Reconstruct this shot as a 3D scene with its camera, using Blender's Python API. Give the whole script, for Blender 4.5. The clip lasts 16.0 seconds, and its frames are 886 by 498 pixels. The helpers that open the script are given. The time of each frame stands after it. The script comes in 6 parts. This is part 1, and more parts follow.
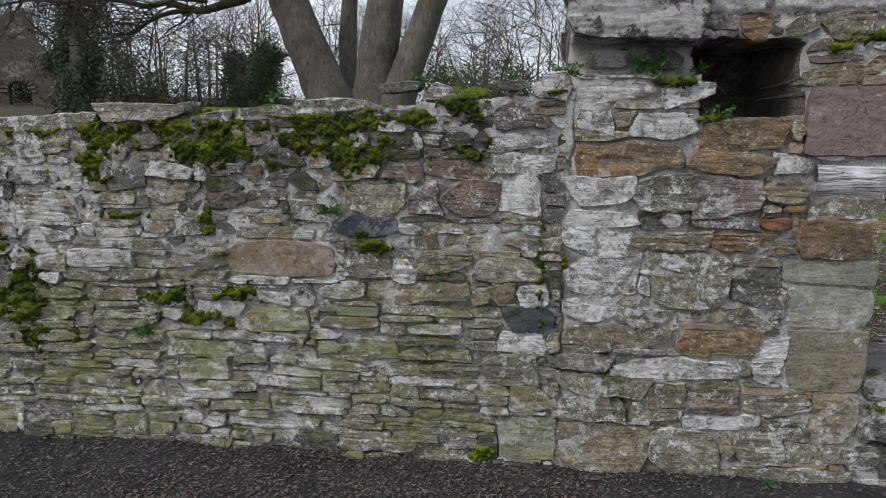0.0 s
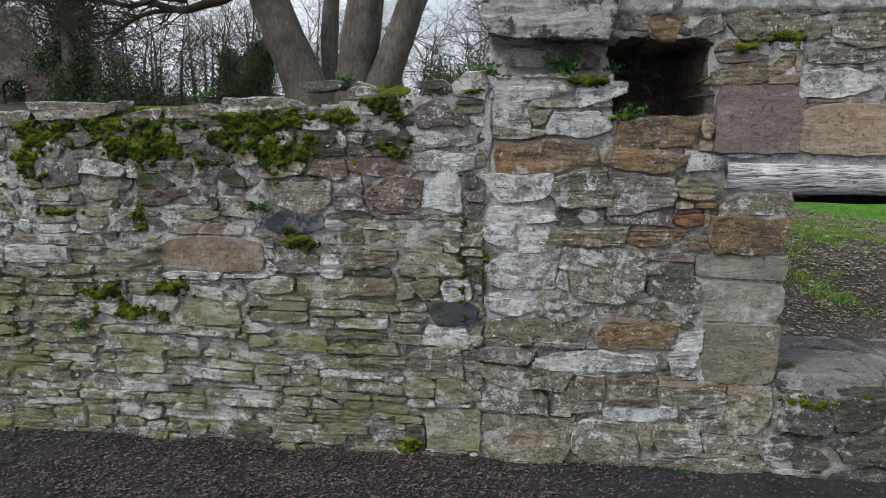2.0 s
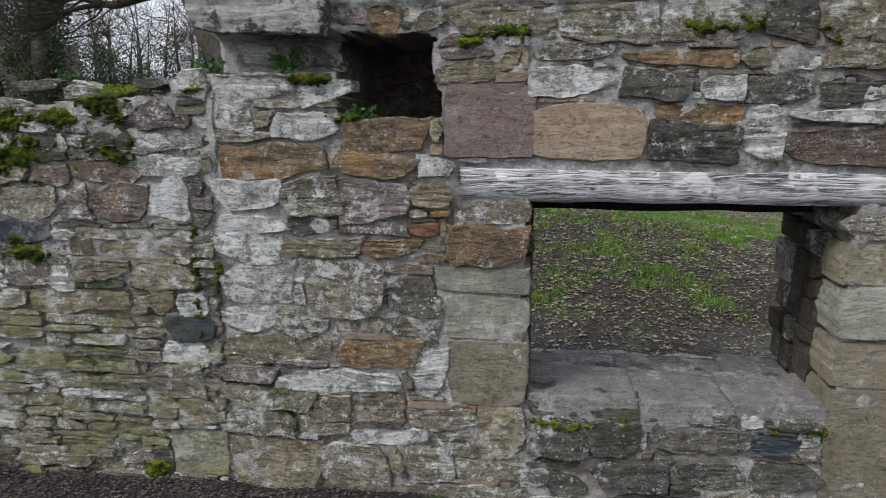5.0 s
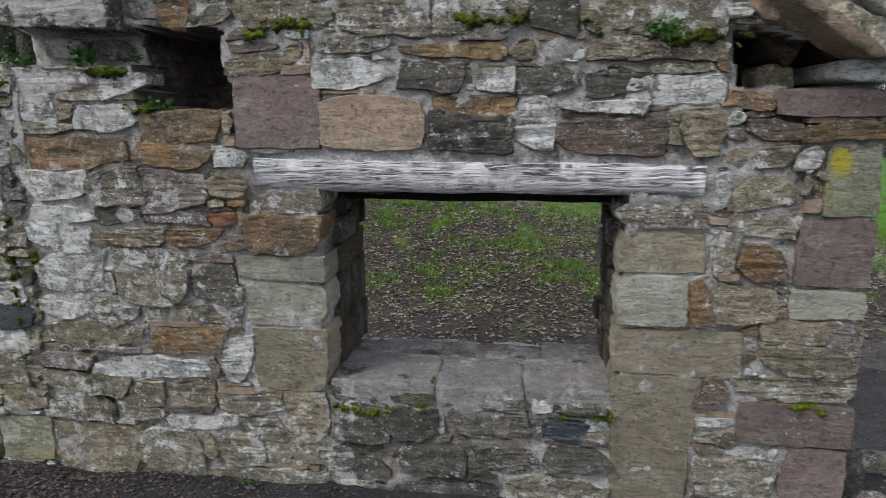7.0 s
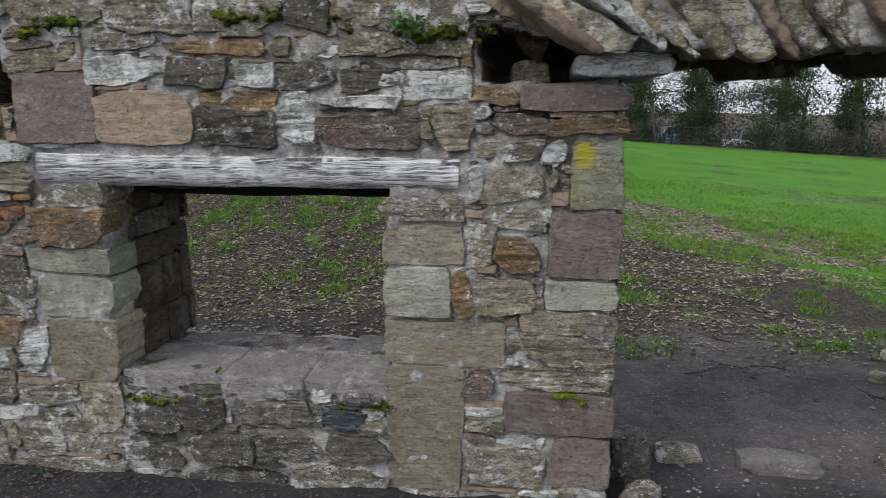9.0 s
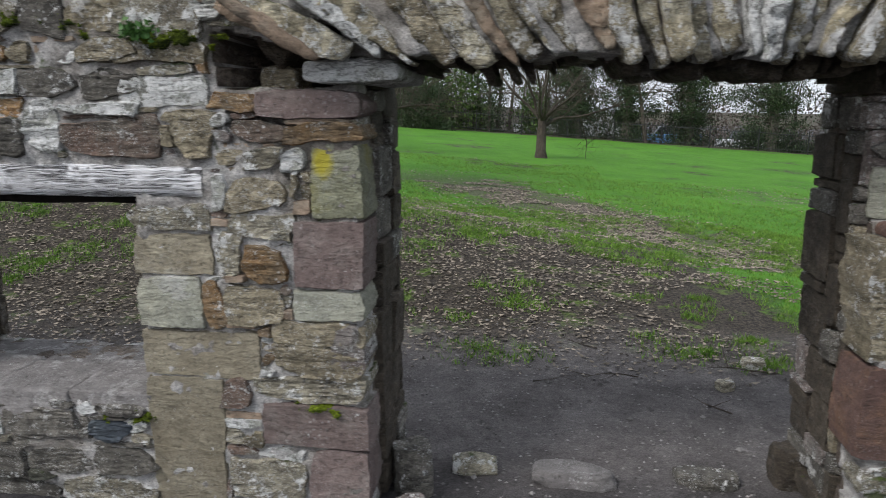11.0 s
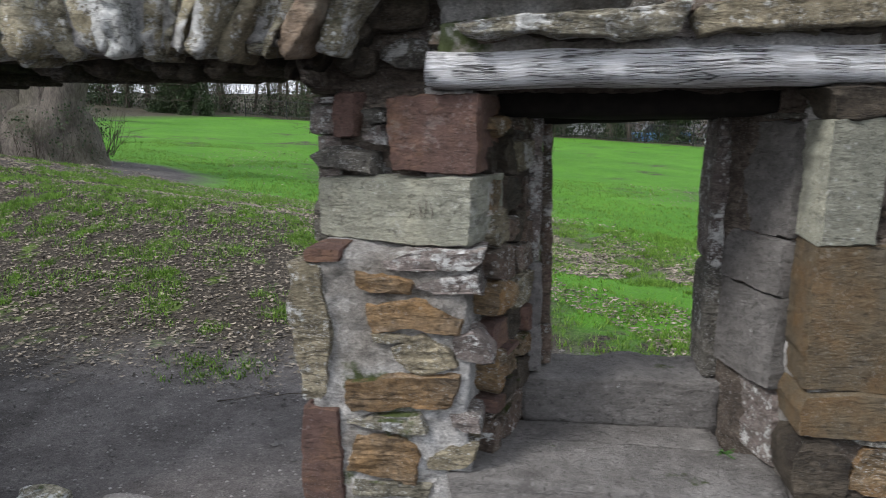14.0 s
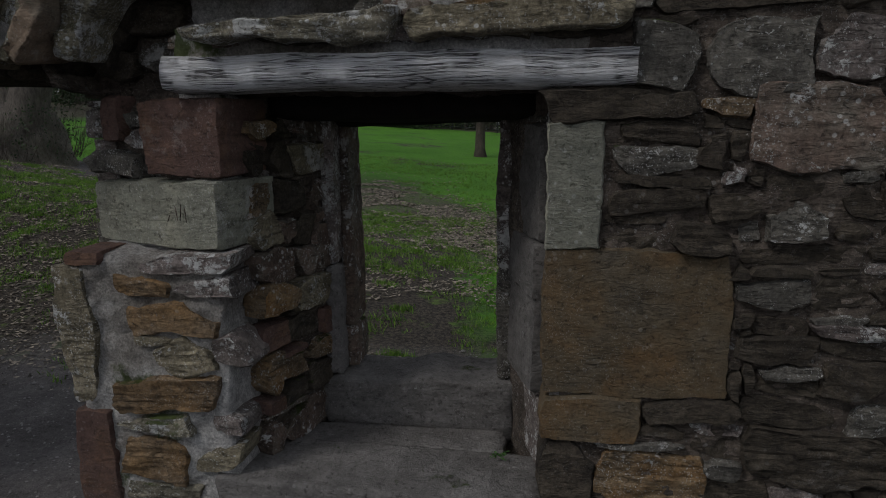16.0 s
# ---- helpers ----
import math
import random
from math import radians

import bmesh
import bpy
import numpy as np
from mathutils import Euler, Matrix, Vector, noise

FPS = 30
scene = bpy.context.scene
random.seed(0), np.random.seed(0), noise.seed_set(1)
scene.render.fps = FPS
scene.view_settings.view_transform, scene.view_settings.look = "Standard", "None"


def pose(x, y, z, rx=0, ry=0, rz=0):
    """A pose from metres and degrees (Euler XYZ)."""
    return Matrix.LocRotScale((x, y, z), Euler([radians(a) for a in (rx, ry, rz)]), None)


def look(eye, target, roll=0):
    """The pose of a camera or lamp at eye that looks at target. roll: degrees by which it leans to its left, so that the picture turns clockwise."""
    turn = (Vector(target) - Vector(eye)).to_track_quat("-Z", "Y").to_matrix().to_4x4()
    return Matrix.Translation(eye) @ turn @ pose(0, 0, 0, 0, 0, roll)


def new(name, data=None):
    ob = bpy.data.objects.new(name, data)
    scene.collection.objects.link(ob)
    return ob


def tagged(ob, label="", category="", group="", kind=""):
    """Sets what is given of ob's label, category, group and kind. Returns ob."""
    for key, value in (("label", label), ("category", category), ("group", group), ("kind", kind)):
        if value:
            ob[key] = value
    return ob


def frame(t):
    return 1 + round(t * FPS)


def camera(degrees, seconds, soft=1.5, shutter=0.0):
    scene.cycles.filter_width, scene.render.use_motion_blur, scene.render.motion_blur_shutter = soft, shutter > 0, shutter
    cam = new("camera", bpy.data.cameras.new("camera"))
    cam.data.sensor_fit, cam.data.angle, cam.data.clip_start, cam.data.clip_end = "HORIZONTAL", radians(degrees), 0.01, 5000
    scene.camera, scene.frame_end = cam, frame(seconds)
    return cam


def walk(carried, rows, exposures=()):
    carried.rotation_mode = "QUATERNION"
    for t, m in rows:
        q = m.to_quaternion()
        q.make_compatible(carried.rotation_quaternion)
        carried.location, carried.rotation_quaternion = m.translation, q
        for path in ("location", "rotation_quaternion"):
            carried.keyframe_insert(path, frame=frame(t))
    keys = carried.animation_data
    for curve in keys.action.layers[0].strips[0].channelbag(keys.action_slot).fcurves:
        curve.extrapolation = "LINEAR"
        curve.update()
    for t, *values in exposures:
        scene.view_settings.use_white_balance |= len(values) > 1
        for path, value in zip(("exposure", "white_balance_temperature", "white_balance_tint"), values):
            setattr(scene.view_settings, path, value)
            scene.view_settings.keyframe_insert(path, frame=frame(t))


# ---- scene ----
cam = camera(66.8, 16.0, soft=0.9, shutter=0.45)
METRES, EYE, TILT, LEAN, TURN = 6.5, 1.5, -11.0, 0.0, 7.0
ROWS = [
    (0.0, 0.0, 0.0, 0.0, 0.0, 0.0, -0.0),
    (0.5, 0.0048, 0.0003, -0.0007, -0.01, -0.04, -0.0),
    (1.0, 0.017, -0.0074, -0.0015, -0.03, -0.04, 0.0),
    (1.5, 0.0354, -0.0132, -0.0034, -0.04, -0.07, 0.01),
    (2.0, 0.0492, -0.0098, -0.0024, -0.03, -0.06, 0.01),
    (2.5, 0.0681, -0.0089, -0.0024, -0.02, -0.12, 0.02),
    (3.0, 0.095, 0.0018, 0.0001, -0.02, -0.19, 0.03),
    (3.5, 0.1254, 0.0124, 0.0011, 0.02, -0.22, 0.02),
    (4.0, 0.1576, 0.0138, 0.0027, 0.04, -0.27, 0.03),
    (6.5, 0.3002, 0.0273, 0.0092, 0.34, -0.6, 0.09),
    (7.0, 0.3348, 0.0117, 0.0008, 0.45, -0.54, 0.08),
    (7.5, 0.3671, 0.0057, -0.0034, 0.56, -0.45, 0.08),
    (8.0, 0.3999, 0.0052, -0.0055, 0.63, -0.46, 0.07),
    (8.5, 0.433, 0.0033, -0.0066, 0.7, -0.47, 0.08),
    (9.0, 0.468, 0.005, -0.0042, 0.79, -0.45, 0.06),
    (11.5, 0.6491, 0.0182, 0.0015, 1.21, -0.49, 0.04),
    (12.0, 0.697, 0.0235, 0.0023, 1.38, -0.52, 0.04),
    (12.5, 0.748, 0.0327, 0.0033, 1.57, -0.51, 0.06),
    (13.0, 0.7998, 0.0436, 0.0043, 1.76, -0.51, 0.07),
    (13.5, 0.8408, 0.0535, 0.0059, 1.89, -0.54, 0.15),
    (14.0, 0.8786, 0.0594, 0.0098, 2.0, -0.54, 0.17),
    (14.5, 0.9088, 0.0575, 0.0085, 2.07, -0.58, 0.21),
    (15.0, 0.9352, 0.0601, 0.0111, 2.16, -0.56, 0.21),
    (15.5, 0.9703, 0.0602, 0.0097, 2.28, -0.58, 0.21),
    (16.0, 0.9791, 0.0622, 0.0111, 2.34, -0.63, 0.27),
]
EXPOSURES = [(0.0, 0.27), (9.0, 0.28), (12.0, 0.60), (15.0, 0.76), (15.4, 0.55), (15.7, -0.1), (16.0, -0.95)]
walk(cam, [(t, pose(0, 0, EYE, TILT, LEAN, TURN) @ pose(METRES * x, METRES * y, METRES * z, 90 + pitch, roll, yaw)) for t, x, y, z, yaw, pitch, roll in ROWS], EXPOSURES)

# ---- sky and sun: a bright overcast winter day ----
SKY, SUN = 0.103, 1.7
world = bpy.data.worlds.new("sky")
scene.world = world
world.use_nodes = True
wn = world.node_tree
wn.nodes.clear()
w_out = wn.nodes.new("ShaderNodeOutputWorld")
w_bg = wn.nodes.new("ShaderNodeBackground")
w_sky = wn.nodes.new("ShaderNodeTexSky")
w_sky.sky_type = "NISHITA"
w_sky.sun_disc = False
w_sky.sun_elevation = radians(47)
w_sky.sun_rotation = radians(227)
w_sky.dust_density = 3.0
w_co = wn.nodes.new("ShaderNodeTexCoord")
w_no = wn.nodes.new("ShaderNodeTexNoise")
w_no.inputs["Scale"].default_value = 3.0
w_no.inputs["Detail"].default_value = 6.0
w_map = wn.nodes.new("ShaderNodeMapRange")
w_map.inputs["From Min"].default_value = 0.35
w_map.inputs["From Max"].default_value = 0.65
w_map.inputs["To Min"].default_value = 0.55
w_map.inputs["To Max"].default_value = 0.95
w_mix = wn.nodes.new("ShaderNodeMix")
w_mix.data_type = "RGBA"
w_mix.inputs[7].default_value = (7.6, 8.1, 9.0, 1)
w_bg.inputs["Strength"].default_value = SKY
wn.links.new(w_co.outputs["Generated"], w_no.inputs["Vector"])
wn.links.new(w_no.outputs["Fac"], w_map.inputs["Value"])
wn.links.new(w_map.outputs[0], w_mix.inputs[0])
wn.links.new(w_sky.outputs[0], w_mix.inputs[6])
wn.links.new(w_mix.outputs[2], w_bg.inputs["Color"])
wn.links.new(w_bg.outputs[0], w_out.inputs["Surface"])
sun = new("sun", bpy.data.lights.new("sun", "SUN"))
sun.data.energy, sun.data.angle, sun.data.color = SUN, radians(14), (1.0, 0.98, 0.96)
sun.matrix_world = look((-5, -5.5, 9), (1, 0, 0))


# ---- materials ----
class Nodes:
    """Short calls for wiring one material."""

    def __init__(self, name, rough=0.9, metal=0.0):
        self.m = bpy.data.materials.new(name)
        self.m.use_nodes = True
        self.t = self.m.node_tree
        self.b = self.t.nodes["Principled BSDF"]
        self.b.inputs["Roughness"].default_value = rough
        self.b.inputs["Metallic"].default_value = metal
        self.b.inputs["Specular IOR Level"].default_value = 0.3
        self.geo = self.t.nodes.new("ShaderNodeNewGeometry")
        self.pos = self.geo.outputs["Position"]

    def put(self, sock, v):
        if hasattr(v, "is_output"):
            self.t.links.new(v, sock)
        elif v is not None:
            sock.default_value = v

    def math(self, op, a, b=None, c=None):
        n = self.t.nodes.new("ShaderNodeMath")
        n.operation = op
        for s, v in zip(n.inputs, (a, b, c)):
            self.put(s, v)
        return n.outputs[0]

    def vec(self, op, a, b=None, scale=None):
        n = self.t.nodes.new("ShaderNodeVectorMath")
        n.operation = op
        self.put(n.inputs[0], a)
        self.put(n.inputs[1], b)
        self.put(n.inputs[3], scale)
        return n.outputs[0]

    def noise(self, p, scale, detail=5.0, rough=0.6, warp=0.0):
        n = self.t.nodes.new("ShaderNodeTexNoise")
        self.put(n.inputs["Vector"], p)
        n.inputs["Scale"].default_value = scale
        n.inputs["Detail"].default_value = detail
        n.inputs["Roughness"].default_value = rough
        n.inputs["Distortion"].default_value = warp
        return n.outputs["Fac"]

    def ramp(self, v, a, b, lo=0.0, hi=1.0):
        n = self.t.nodes.new("ShaderNodeMapRange")
        for s, x in zip(n.inputs, (v, a, b, lo, hi)):
            self.put(s, x)
        return n.outputs[0]

    def colours(self, v, *stops):
        n = self.t.nodes.new("ShaderNodeValToRGB")
        e = n.color_ramp.elements
        while len(e) < len(stops):
            e.new(0.5)
        for k, (at, col) in enumerate(stops):
            e[k].position, e[k].color = at, (*col, 1)
        self.put(n.inputs[0], v)
        return n.outputs[0]

    def mix(self, f, a, b, blend="MIX"):
        n = self.t.nodes.new("ShaderNodeMix")
        n.data_type, n.blend_type = "RGBA", blend
        for k, v in ((0, f), (6, a), (7, b)):
            self.put(n.inputs[k], (*v, 1) if isinstance(v, tuple) else v)
        return n.outputs[2]

    def shift(self):
        """Position, moved apart for every piece, and the piece's own random number."""
        oi = self.t.nodes.new("ShaderNodeObjectInfo")
        r = self.math("FRACT", self.math("ADD", oi.outputs["Random"], self.geo.outputs["Random Per Island"]))
        n = self.t.nodes.new("ShaderNodeCombineXYZ")
        for k, f in enumerate((17.3, 29.1, 11.7)):
            self.put(n.inputs[k], self.math("MULTIPLY", r, f))
        return self.vec("ADD", self.pos, n.outputs[0]), r

    def normal_z(self):
        n = self.t.nodes.new("ShaderNodeSeparateXYZ")
        self.put(n.inputs[0], self.geo.outputs["Normal"])
        return n.outputs[2]

    def xyz(self, v):
        n = self.t.nodes.new("ShaderNodeSeparateXYZ")
        self.put(n.inputs[0], v)
        return n.outputs

    def done(self, colour, height=None, dist=0.01, strength=0.7):
        self.put(self.b.inputs["Base Color"], colour)
        if height is not None:
            n = self.t.nodes.new("ShaderNodeBump")
            n.inputs["Strength"].default_value = strength
            n.inputs["Distance"].default_value = dist
            self.put(n.inputs["Height"], height)
            self.put(self.b.inputs["Normal"], n.outputs[0])
        return self.m


def weathering(k, col, fine, amount):
    """Old limewash and algae that run on from stone to stone."""
    x, y, z = k.xyz(k.pos)
    wash = k.math("ADD", k.noise(k.pos, 7.0, 10, 0.76, 0.2), k.math("MULTIPLY", k.ramp(k.noise(k.pos, 0.9, 3), 0.4, 0.65, -0.10, 0.07), 1.0))
    near = k.math("MULTIPLY", k.ramp(x, -0.25, 0.15), k.ramp(x, 1.1, 0.45))
    wash = k.ramp(k.math("ADD", wash, k.math("ADD", k.math("MULTIPLY", near, 0.06), k.ramp(x, 0.1, -0.2, 0.0, 0.032))), 0.575, 0.615)
    pale = k.colours(fine, (0.32, (0.36, 0.35, 0.33)), (0.5, (0.66, 0.65, 0.63)), (0.66, (0.82, 0.82, 0.80)))
    col = k.mix(k.math("MULTIPLY", wash, amount), col, pale)
    alga = k.math("MULTIPLY", k.ramp(k.noise(k.vec("MULTIPLY", k.pos, (1.0, 1.0, 2.6)), 3.2, 8, 0.7), 0.47, 0.60), k.ramp(x, 0.15, -0.25))
    alga = k.math("MULTIPLY", alga, k.ramp(z, 1.0, 0.6))
    return k.mix(k.math("MULTIPLY", alga, 0.8), col, k.mix(fine, (0.10, 0.105, 0.03), (0.40, 0.40, 0.16))), wash


MOSS_DARK, MOSS_LIGHT = (0.020, 0.032, 0.006), (0.085, 0.125, 0.014)


def stone_material(name, c1, c2, c3, lichen=0.3, moss=0.3, strata=1.0, green=0.0, spot_at=None):
    k = Nodes(name, 0.92)
    grain = 0.5 if strata < 0.7 else 1.0
    p, r = k.shift()
    layered = k.vec("MULTIPLY", p, (5.0, 5.0, 12.5))
    n1 = k.noise(p, 6.0, 4)
    n2 = k.noise(layered, 2.2, 9, 0.75, 0.3)
    n3 = k.noise(p, 130.0, 3, 0.7)
    n4 = k.noise(p, 30.0, 8, 0.78)
    col = k.colours(k.math("ADD", k.math("MULTIPLY", n1, 0.75), k.math("MULTIPLY", n2, 0.25)), (0.34, c1), (0.5, c2), (0.64, c3))
    val = k.math("MULTIPLY", k.ramp(n2, 0.32, 0.68, 1 - 0.36 * grain, 1 + 0.32 * grain), k.ramp(r, 0, 1, 0.70, 1.18))
    val = k.math("MULTIPLY", val, k.ramp(n4, 0.34, 0.66, 1 - 0.42 * grain, 1 + 0.36 * grain))
    val = k.math("MULTIPLY", val, k.ramp(n3, 0.3, 0.7, 1 - 0.3 * grain, 1 + 0.3 * grain))
    col = k.vec("SCALE", col, None, val)
    # pale lichen crust, in blotches and specks
    blot = k.noise(p, 13.0, 10, 0.78, 0.2)
    lo = 0.69 - lichen * 0.34
    crust = k.ramp(k.math("ADD", blot, k.math("MULTIPLY", k.math("SUBTRACT", n3, 0.5), 0.22)), lo, lo + 0.035)
    speck = k.math("MULTIPLY", k.ramp(k.noise(p, 75.0, 2), 0.66, 0.70), k.ramp(k.noise(k.pos, 4.0, 3), 0.45, 0.6))
    crust = k.math("MAXIMUM", crust, k.math("MULTIPLY", speck, min(1.0, lichen * 2.0)))
    crustcol = k.colours(n4, (0.34, (0.42, 0.42, 0.40)), (0.48, (0.76, 0.76, 0.74)), (0.62, (0.90, 0.90, 0.89)))
    col = k.mix(k.math("MULTIPLY", crust, 0.85), col, crustcol)
    fleck = k.math("MULTIPLY", k.ramp(k.noise(p, 210.0, 2), 0.60, 0.65), k.ramp(k.noise(k.pos, 5.0, 5, 0.7), 0.46, 0.58))
    col = k.mix(k.math("MULTIPLY", fleck, min(0.8, lichen * 2.2)), col, (0.78, 0.78, 0.76))
    # bedding cracks, pits, and round spots of pale lichen
    split = k.noise(k.vec("MULTIPLY", p, (5.0, 5.0, 24.0)), 1.1, 5, 0.6, 0.5)
    crack = k.ramp(k.math("ABSOLUTE", k.math("SUBTRACT", split, 0.5)), 0.004, 0.020, 1.0, 0.0)
    crack = k.math("MULTIPLY", crack, k.ramp(n1, 0.42, 0.56, 0.15, 1.0))
    fissure = k.noise(k.vec("MULTIPLY", p, (11.0, 11.0, 50.0)), 1.15, 4, 0.55, 0.6)
    fissure = k.ramp(k.math("ABSOLUTE", k.math("SUBTRACT", fissure, 0.5)), 0.006, 0.030, 1.0, 0.0)
    fissure = k.math("MULTIPLY", fissure, k.ramp(k.noise(p, 9.0, 4), 0.46, 0.56))
    crack = k.math("MAXIMUM", crack, k.math("MULTIPLY", fissure, 0.5))
    pit = k.ramp(k.noise(p, 60.0, 4, 0.7), 0.36, 0.40, 1.0, 0.0)
    dark = k.math("MAXIMUM", k.math("MULTIPLY", crack, strata * 0.8), k.math("MULTIPLY", pit, 0.55))
    col = k.mix(k.math("MULTIPLY", dark, 0.66), col, (0.035, 0.030, 0.026))
    vo = k.t.nodes.new("ShaderNodeTexVoronoi")
    k.put(vo.inputs["Vector"], k.vec("ADD", p, k.vec("SCALE", p, None, 0.0)))
    vo.inputs["Scale"].default_value = 46.0
    vo.inputs["Randomness"].default_value = 1.0
    spot = k.math("MULTIPLY", k.ramp(k.math("ADD", vo.outputs["Distance"], k.math("MULTIPLY", n3, 0.18)), 0.30, 0.38, 1.0, 0.0), k.ramp(k.noise(k.pos, 6.0, 4), 0.56 - lichen * 0.12, 0.62 - lichen * 0.12))
    spot = k.math("MULTIPLY", spot, k.ramp(n4, 0.42, 0.52))
    col = k.mix(k.math("MULTIPLY", spot, 0.8 * min(1.0, lichen * 2.0)), col, crustcol)
    col, wash = weathering(k, col, n4, 0.95 * min(1.0, lichen * 2.3))
    if green:
        g = k.ramp(k.noise(k.pos, 5.0, 5), 0.62 - green * 0.3, 0.85 - green * 0.3)
        col = k.mix(k.math("MULTIPLY", g, 0.8), col, (0.34, 0.30, 0.04))
    if spot_at:
        # one round growth of yellow lichen
        x, y, z = k.xyz(k.pos)
        dx, dz = k.math("SUBTRACT", x, spot_at[0]), k.math("MULTIPLY", k.math("SUBTRACT", z, spot_at[1]), 0.7)
        away = k.math("ADD", k.math("SQRT", k.math("ADD", k.math("MULTIPLY", dx, dx), k.math("MULTIPLY", dz, dz))), k.math("MULTIPLY", k.math("SUBTRACT", n4, 0.5), 0.05))
        col = k.mix(k.ramp(away, 0.045, 0.022, 0.0, 0.85), col, (0.50, 0.43, 0.03))
    mo = k.math("ADD", k.noise(k.pos, 3.1, 9, 0.68), k.math("MULTIPLY", k.normal_z(), 0.10))
    lo = 0.72 - moss * 0.2
    mo = k.ramp(mo, lo, lo + 0.05)
    col = k.mix(k.math("MULTIPLY", mo, 0.9), col, k.mix(n4, MOSS_DARK, MOSS_LIGHT))
    h = k.math("ADD", k.math("MULTIPLY", n2, 0.9 * strata), k.math("ADD", k.math("MULTIPLY", n4, 0.55), k.math("MULTIPLY", n3, 0.22)))
    h = k.math("SUBTRACT", k.math("ADD", h, k.math("MULTIPLY", crust, 0.12)), k.math("MULTIPLY", dark, 0.35))
    return k.done(col, k.math("ADD", h, k.math("MULTIPLY", mo, 0.5)), 0.020, 1.0)


STONES = {
    "g": stone_material("grey_sandstone", (0.212, 0.186, 0.142), (0.302, 0.275, 0.208), (0.408, 0.372, 0.284), 0.46, 0.35),
    "G": stone_material("grey_ashlar", (0.273, 0.276, 0.226), (0.361, 0.360, 0.291), (0.431, 0.418, 0.327), 0.16, 0.05, 0.5),
    "b": stone_material("brown_sandstone", (0.198, 0.169, 0.116), (0.300, 0.258, 0.178), (0.384, 0.336, 0.241), 0.34, 0.22),
    "B": stone_material("ochre_grey_ashlar", (0.215, 0.132, 0.062), (0.172, 0.130, 0.080), (0.165, 0.138, 0.100), 0.06, 0.03, 0.5),
    "O": stone_material("ochre_sandstone", (0.36, 0.20, 0.080), (0.285, 0.198, 0.112), (0.235, 0.185, 0.132), 0.30, 0.12),
    "o": stone_material("orange_sandstone", (0.33, 0.195, 0.085), (0.27, 0.180, 0.100), (0.20, 0.155, 0.110), 0.12, 0.05),
    "R": stone_material("orange_brick_stone", (0.290, 0.120, 0.055), (0.300, 0.140, 0.075), (0.220, 0.130, 0.085), 0.05, 0.0),
    "c": stone_material("pink_buff_sandstone", (0.293, 0.216, 0.153), (0.389, 0.291, 0.212), (0.351, 0.312, 0.246), 0.09, 0.03, 0.45),
    "r": stone_material("red_brown_sandstone", (0.246, 0.165, 0.129), (0.213, 0.163, 0.130), (0.226, 0.203, 0.167), 0.32, 0.2),
    "p": stone_material("purple_brown_sandstone", (0.189, 0.155, 0.141), (0.263, 0.219, 0.200), (0.306, 0.280, 0.255), 0.42, 0.15),
    "P": stone_material("purple_ashlar", (0.170, 0.126, 0.116), (0.207, 0.158, 0.144), (0.242, 0.206, 0.187), 0.12, 0.0, 0.35),
    "d": stone_material("blue_black_whinstone", (0.045, 0.054, 0.068), (0.071, 0.085, 0.103), (0.108, 0.128, 0.139), 0.08, 0.05, 0.4),
    "k": stone_material("dark_grey_stone", (0.109, 0.101, 0.088), (0.152, 0.141, 0.122), (0.217, 0.200, 0.170), 0.32, 0.22),
    "w": stone_material("lichen_crusted_stone", (0.274, 0.268, 0.236), (0.390, 0.393, 0.347), (0.522, 0.534, 0.485), 0.72, 0.22),
    "y": stone_material("algae_green_sandstone", (0.208, 0.211, 0.140), (0.288, 0.289, 0.198), (0.339, 0.345, 0.269), 0.2, 0.1, 0.6, 0.28, (3.185, 1.325)),
    "m": stone_material("mossy_stone", (0.084, 0.086, 0.068), (0.119, 0.120, 0.091), (0.167, 0.161, 0.134), 0.15, 0.85),
    # brown stone darkened to carry the shade of reveals, holes and the right-hand wall
    "n": stone_material("shade_brown_stone", (0.062, 0.050, 0.039), (0.087, 0.071, 0.053), (0.116, 0.097, 0.074), 0.04, 0.05),
    "u": stone_material("buff_ashlar", (0.235, 0.202, 0.143), (0.292, 0.257, 0.187), (0.335, 0.300, 0.222), 0.08, 0.02, 0.5),
    "D": stone_material("deep_red_sandstone", (0.120, 0.072, 0.062), (0.150, 0.092, 0.076), (0.200, 0.115, 0.075), 0.05, 0.0, 0.4),
    "s": stone_material("lilac_grey_sill_stone", (0.19, 0.175, 0.17), (0.235, 0.22, 0.212), (0.28, 0.265, 0.255), 0.14, 0.05, 0.4),
    "S": stone_material("smooth_grey_sill_stone", (0.125, 0.116, 0.110), (0.165, 0.155, 0.147), (0.205, 0.194, 0.184), 0.06, 0.05, 0.4),
    "a": stone_material("arch_slab_stone", (0.26, 0.225, 0.15), (0.42, 0.37, 0.26), (0.55, 0.51, 0.39), 0.50, 0.55),
}


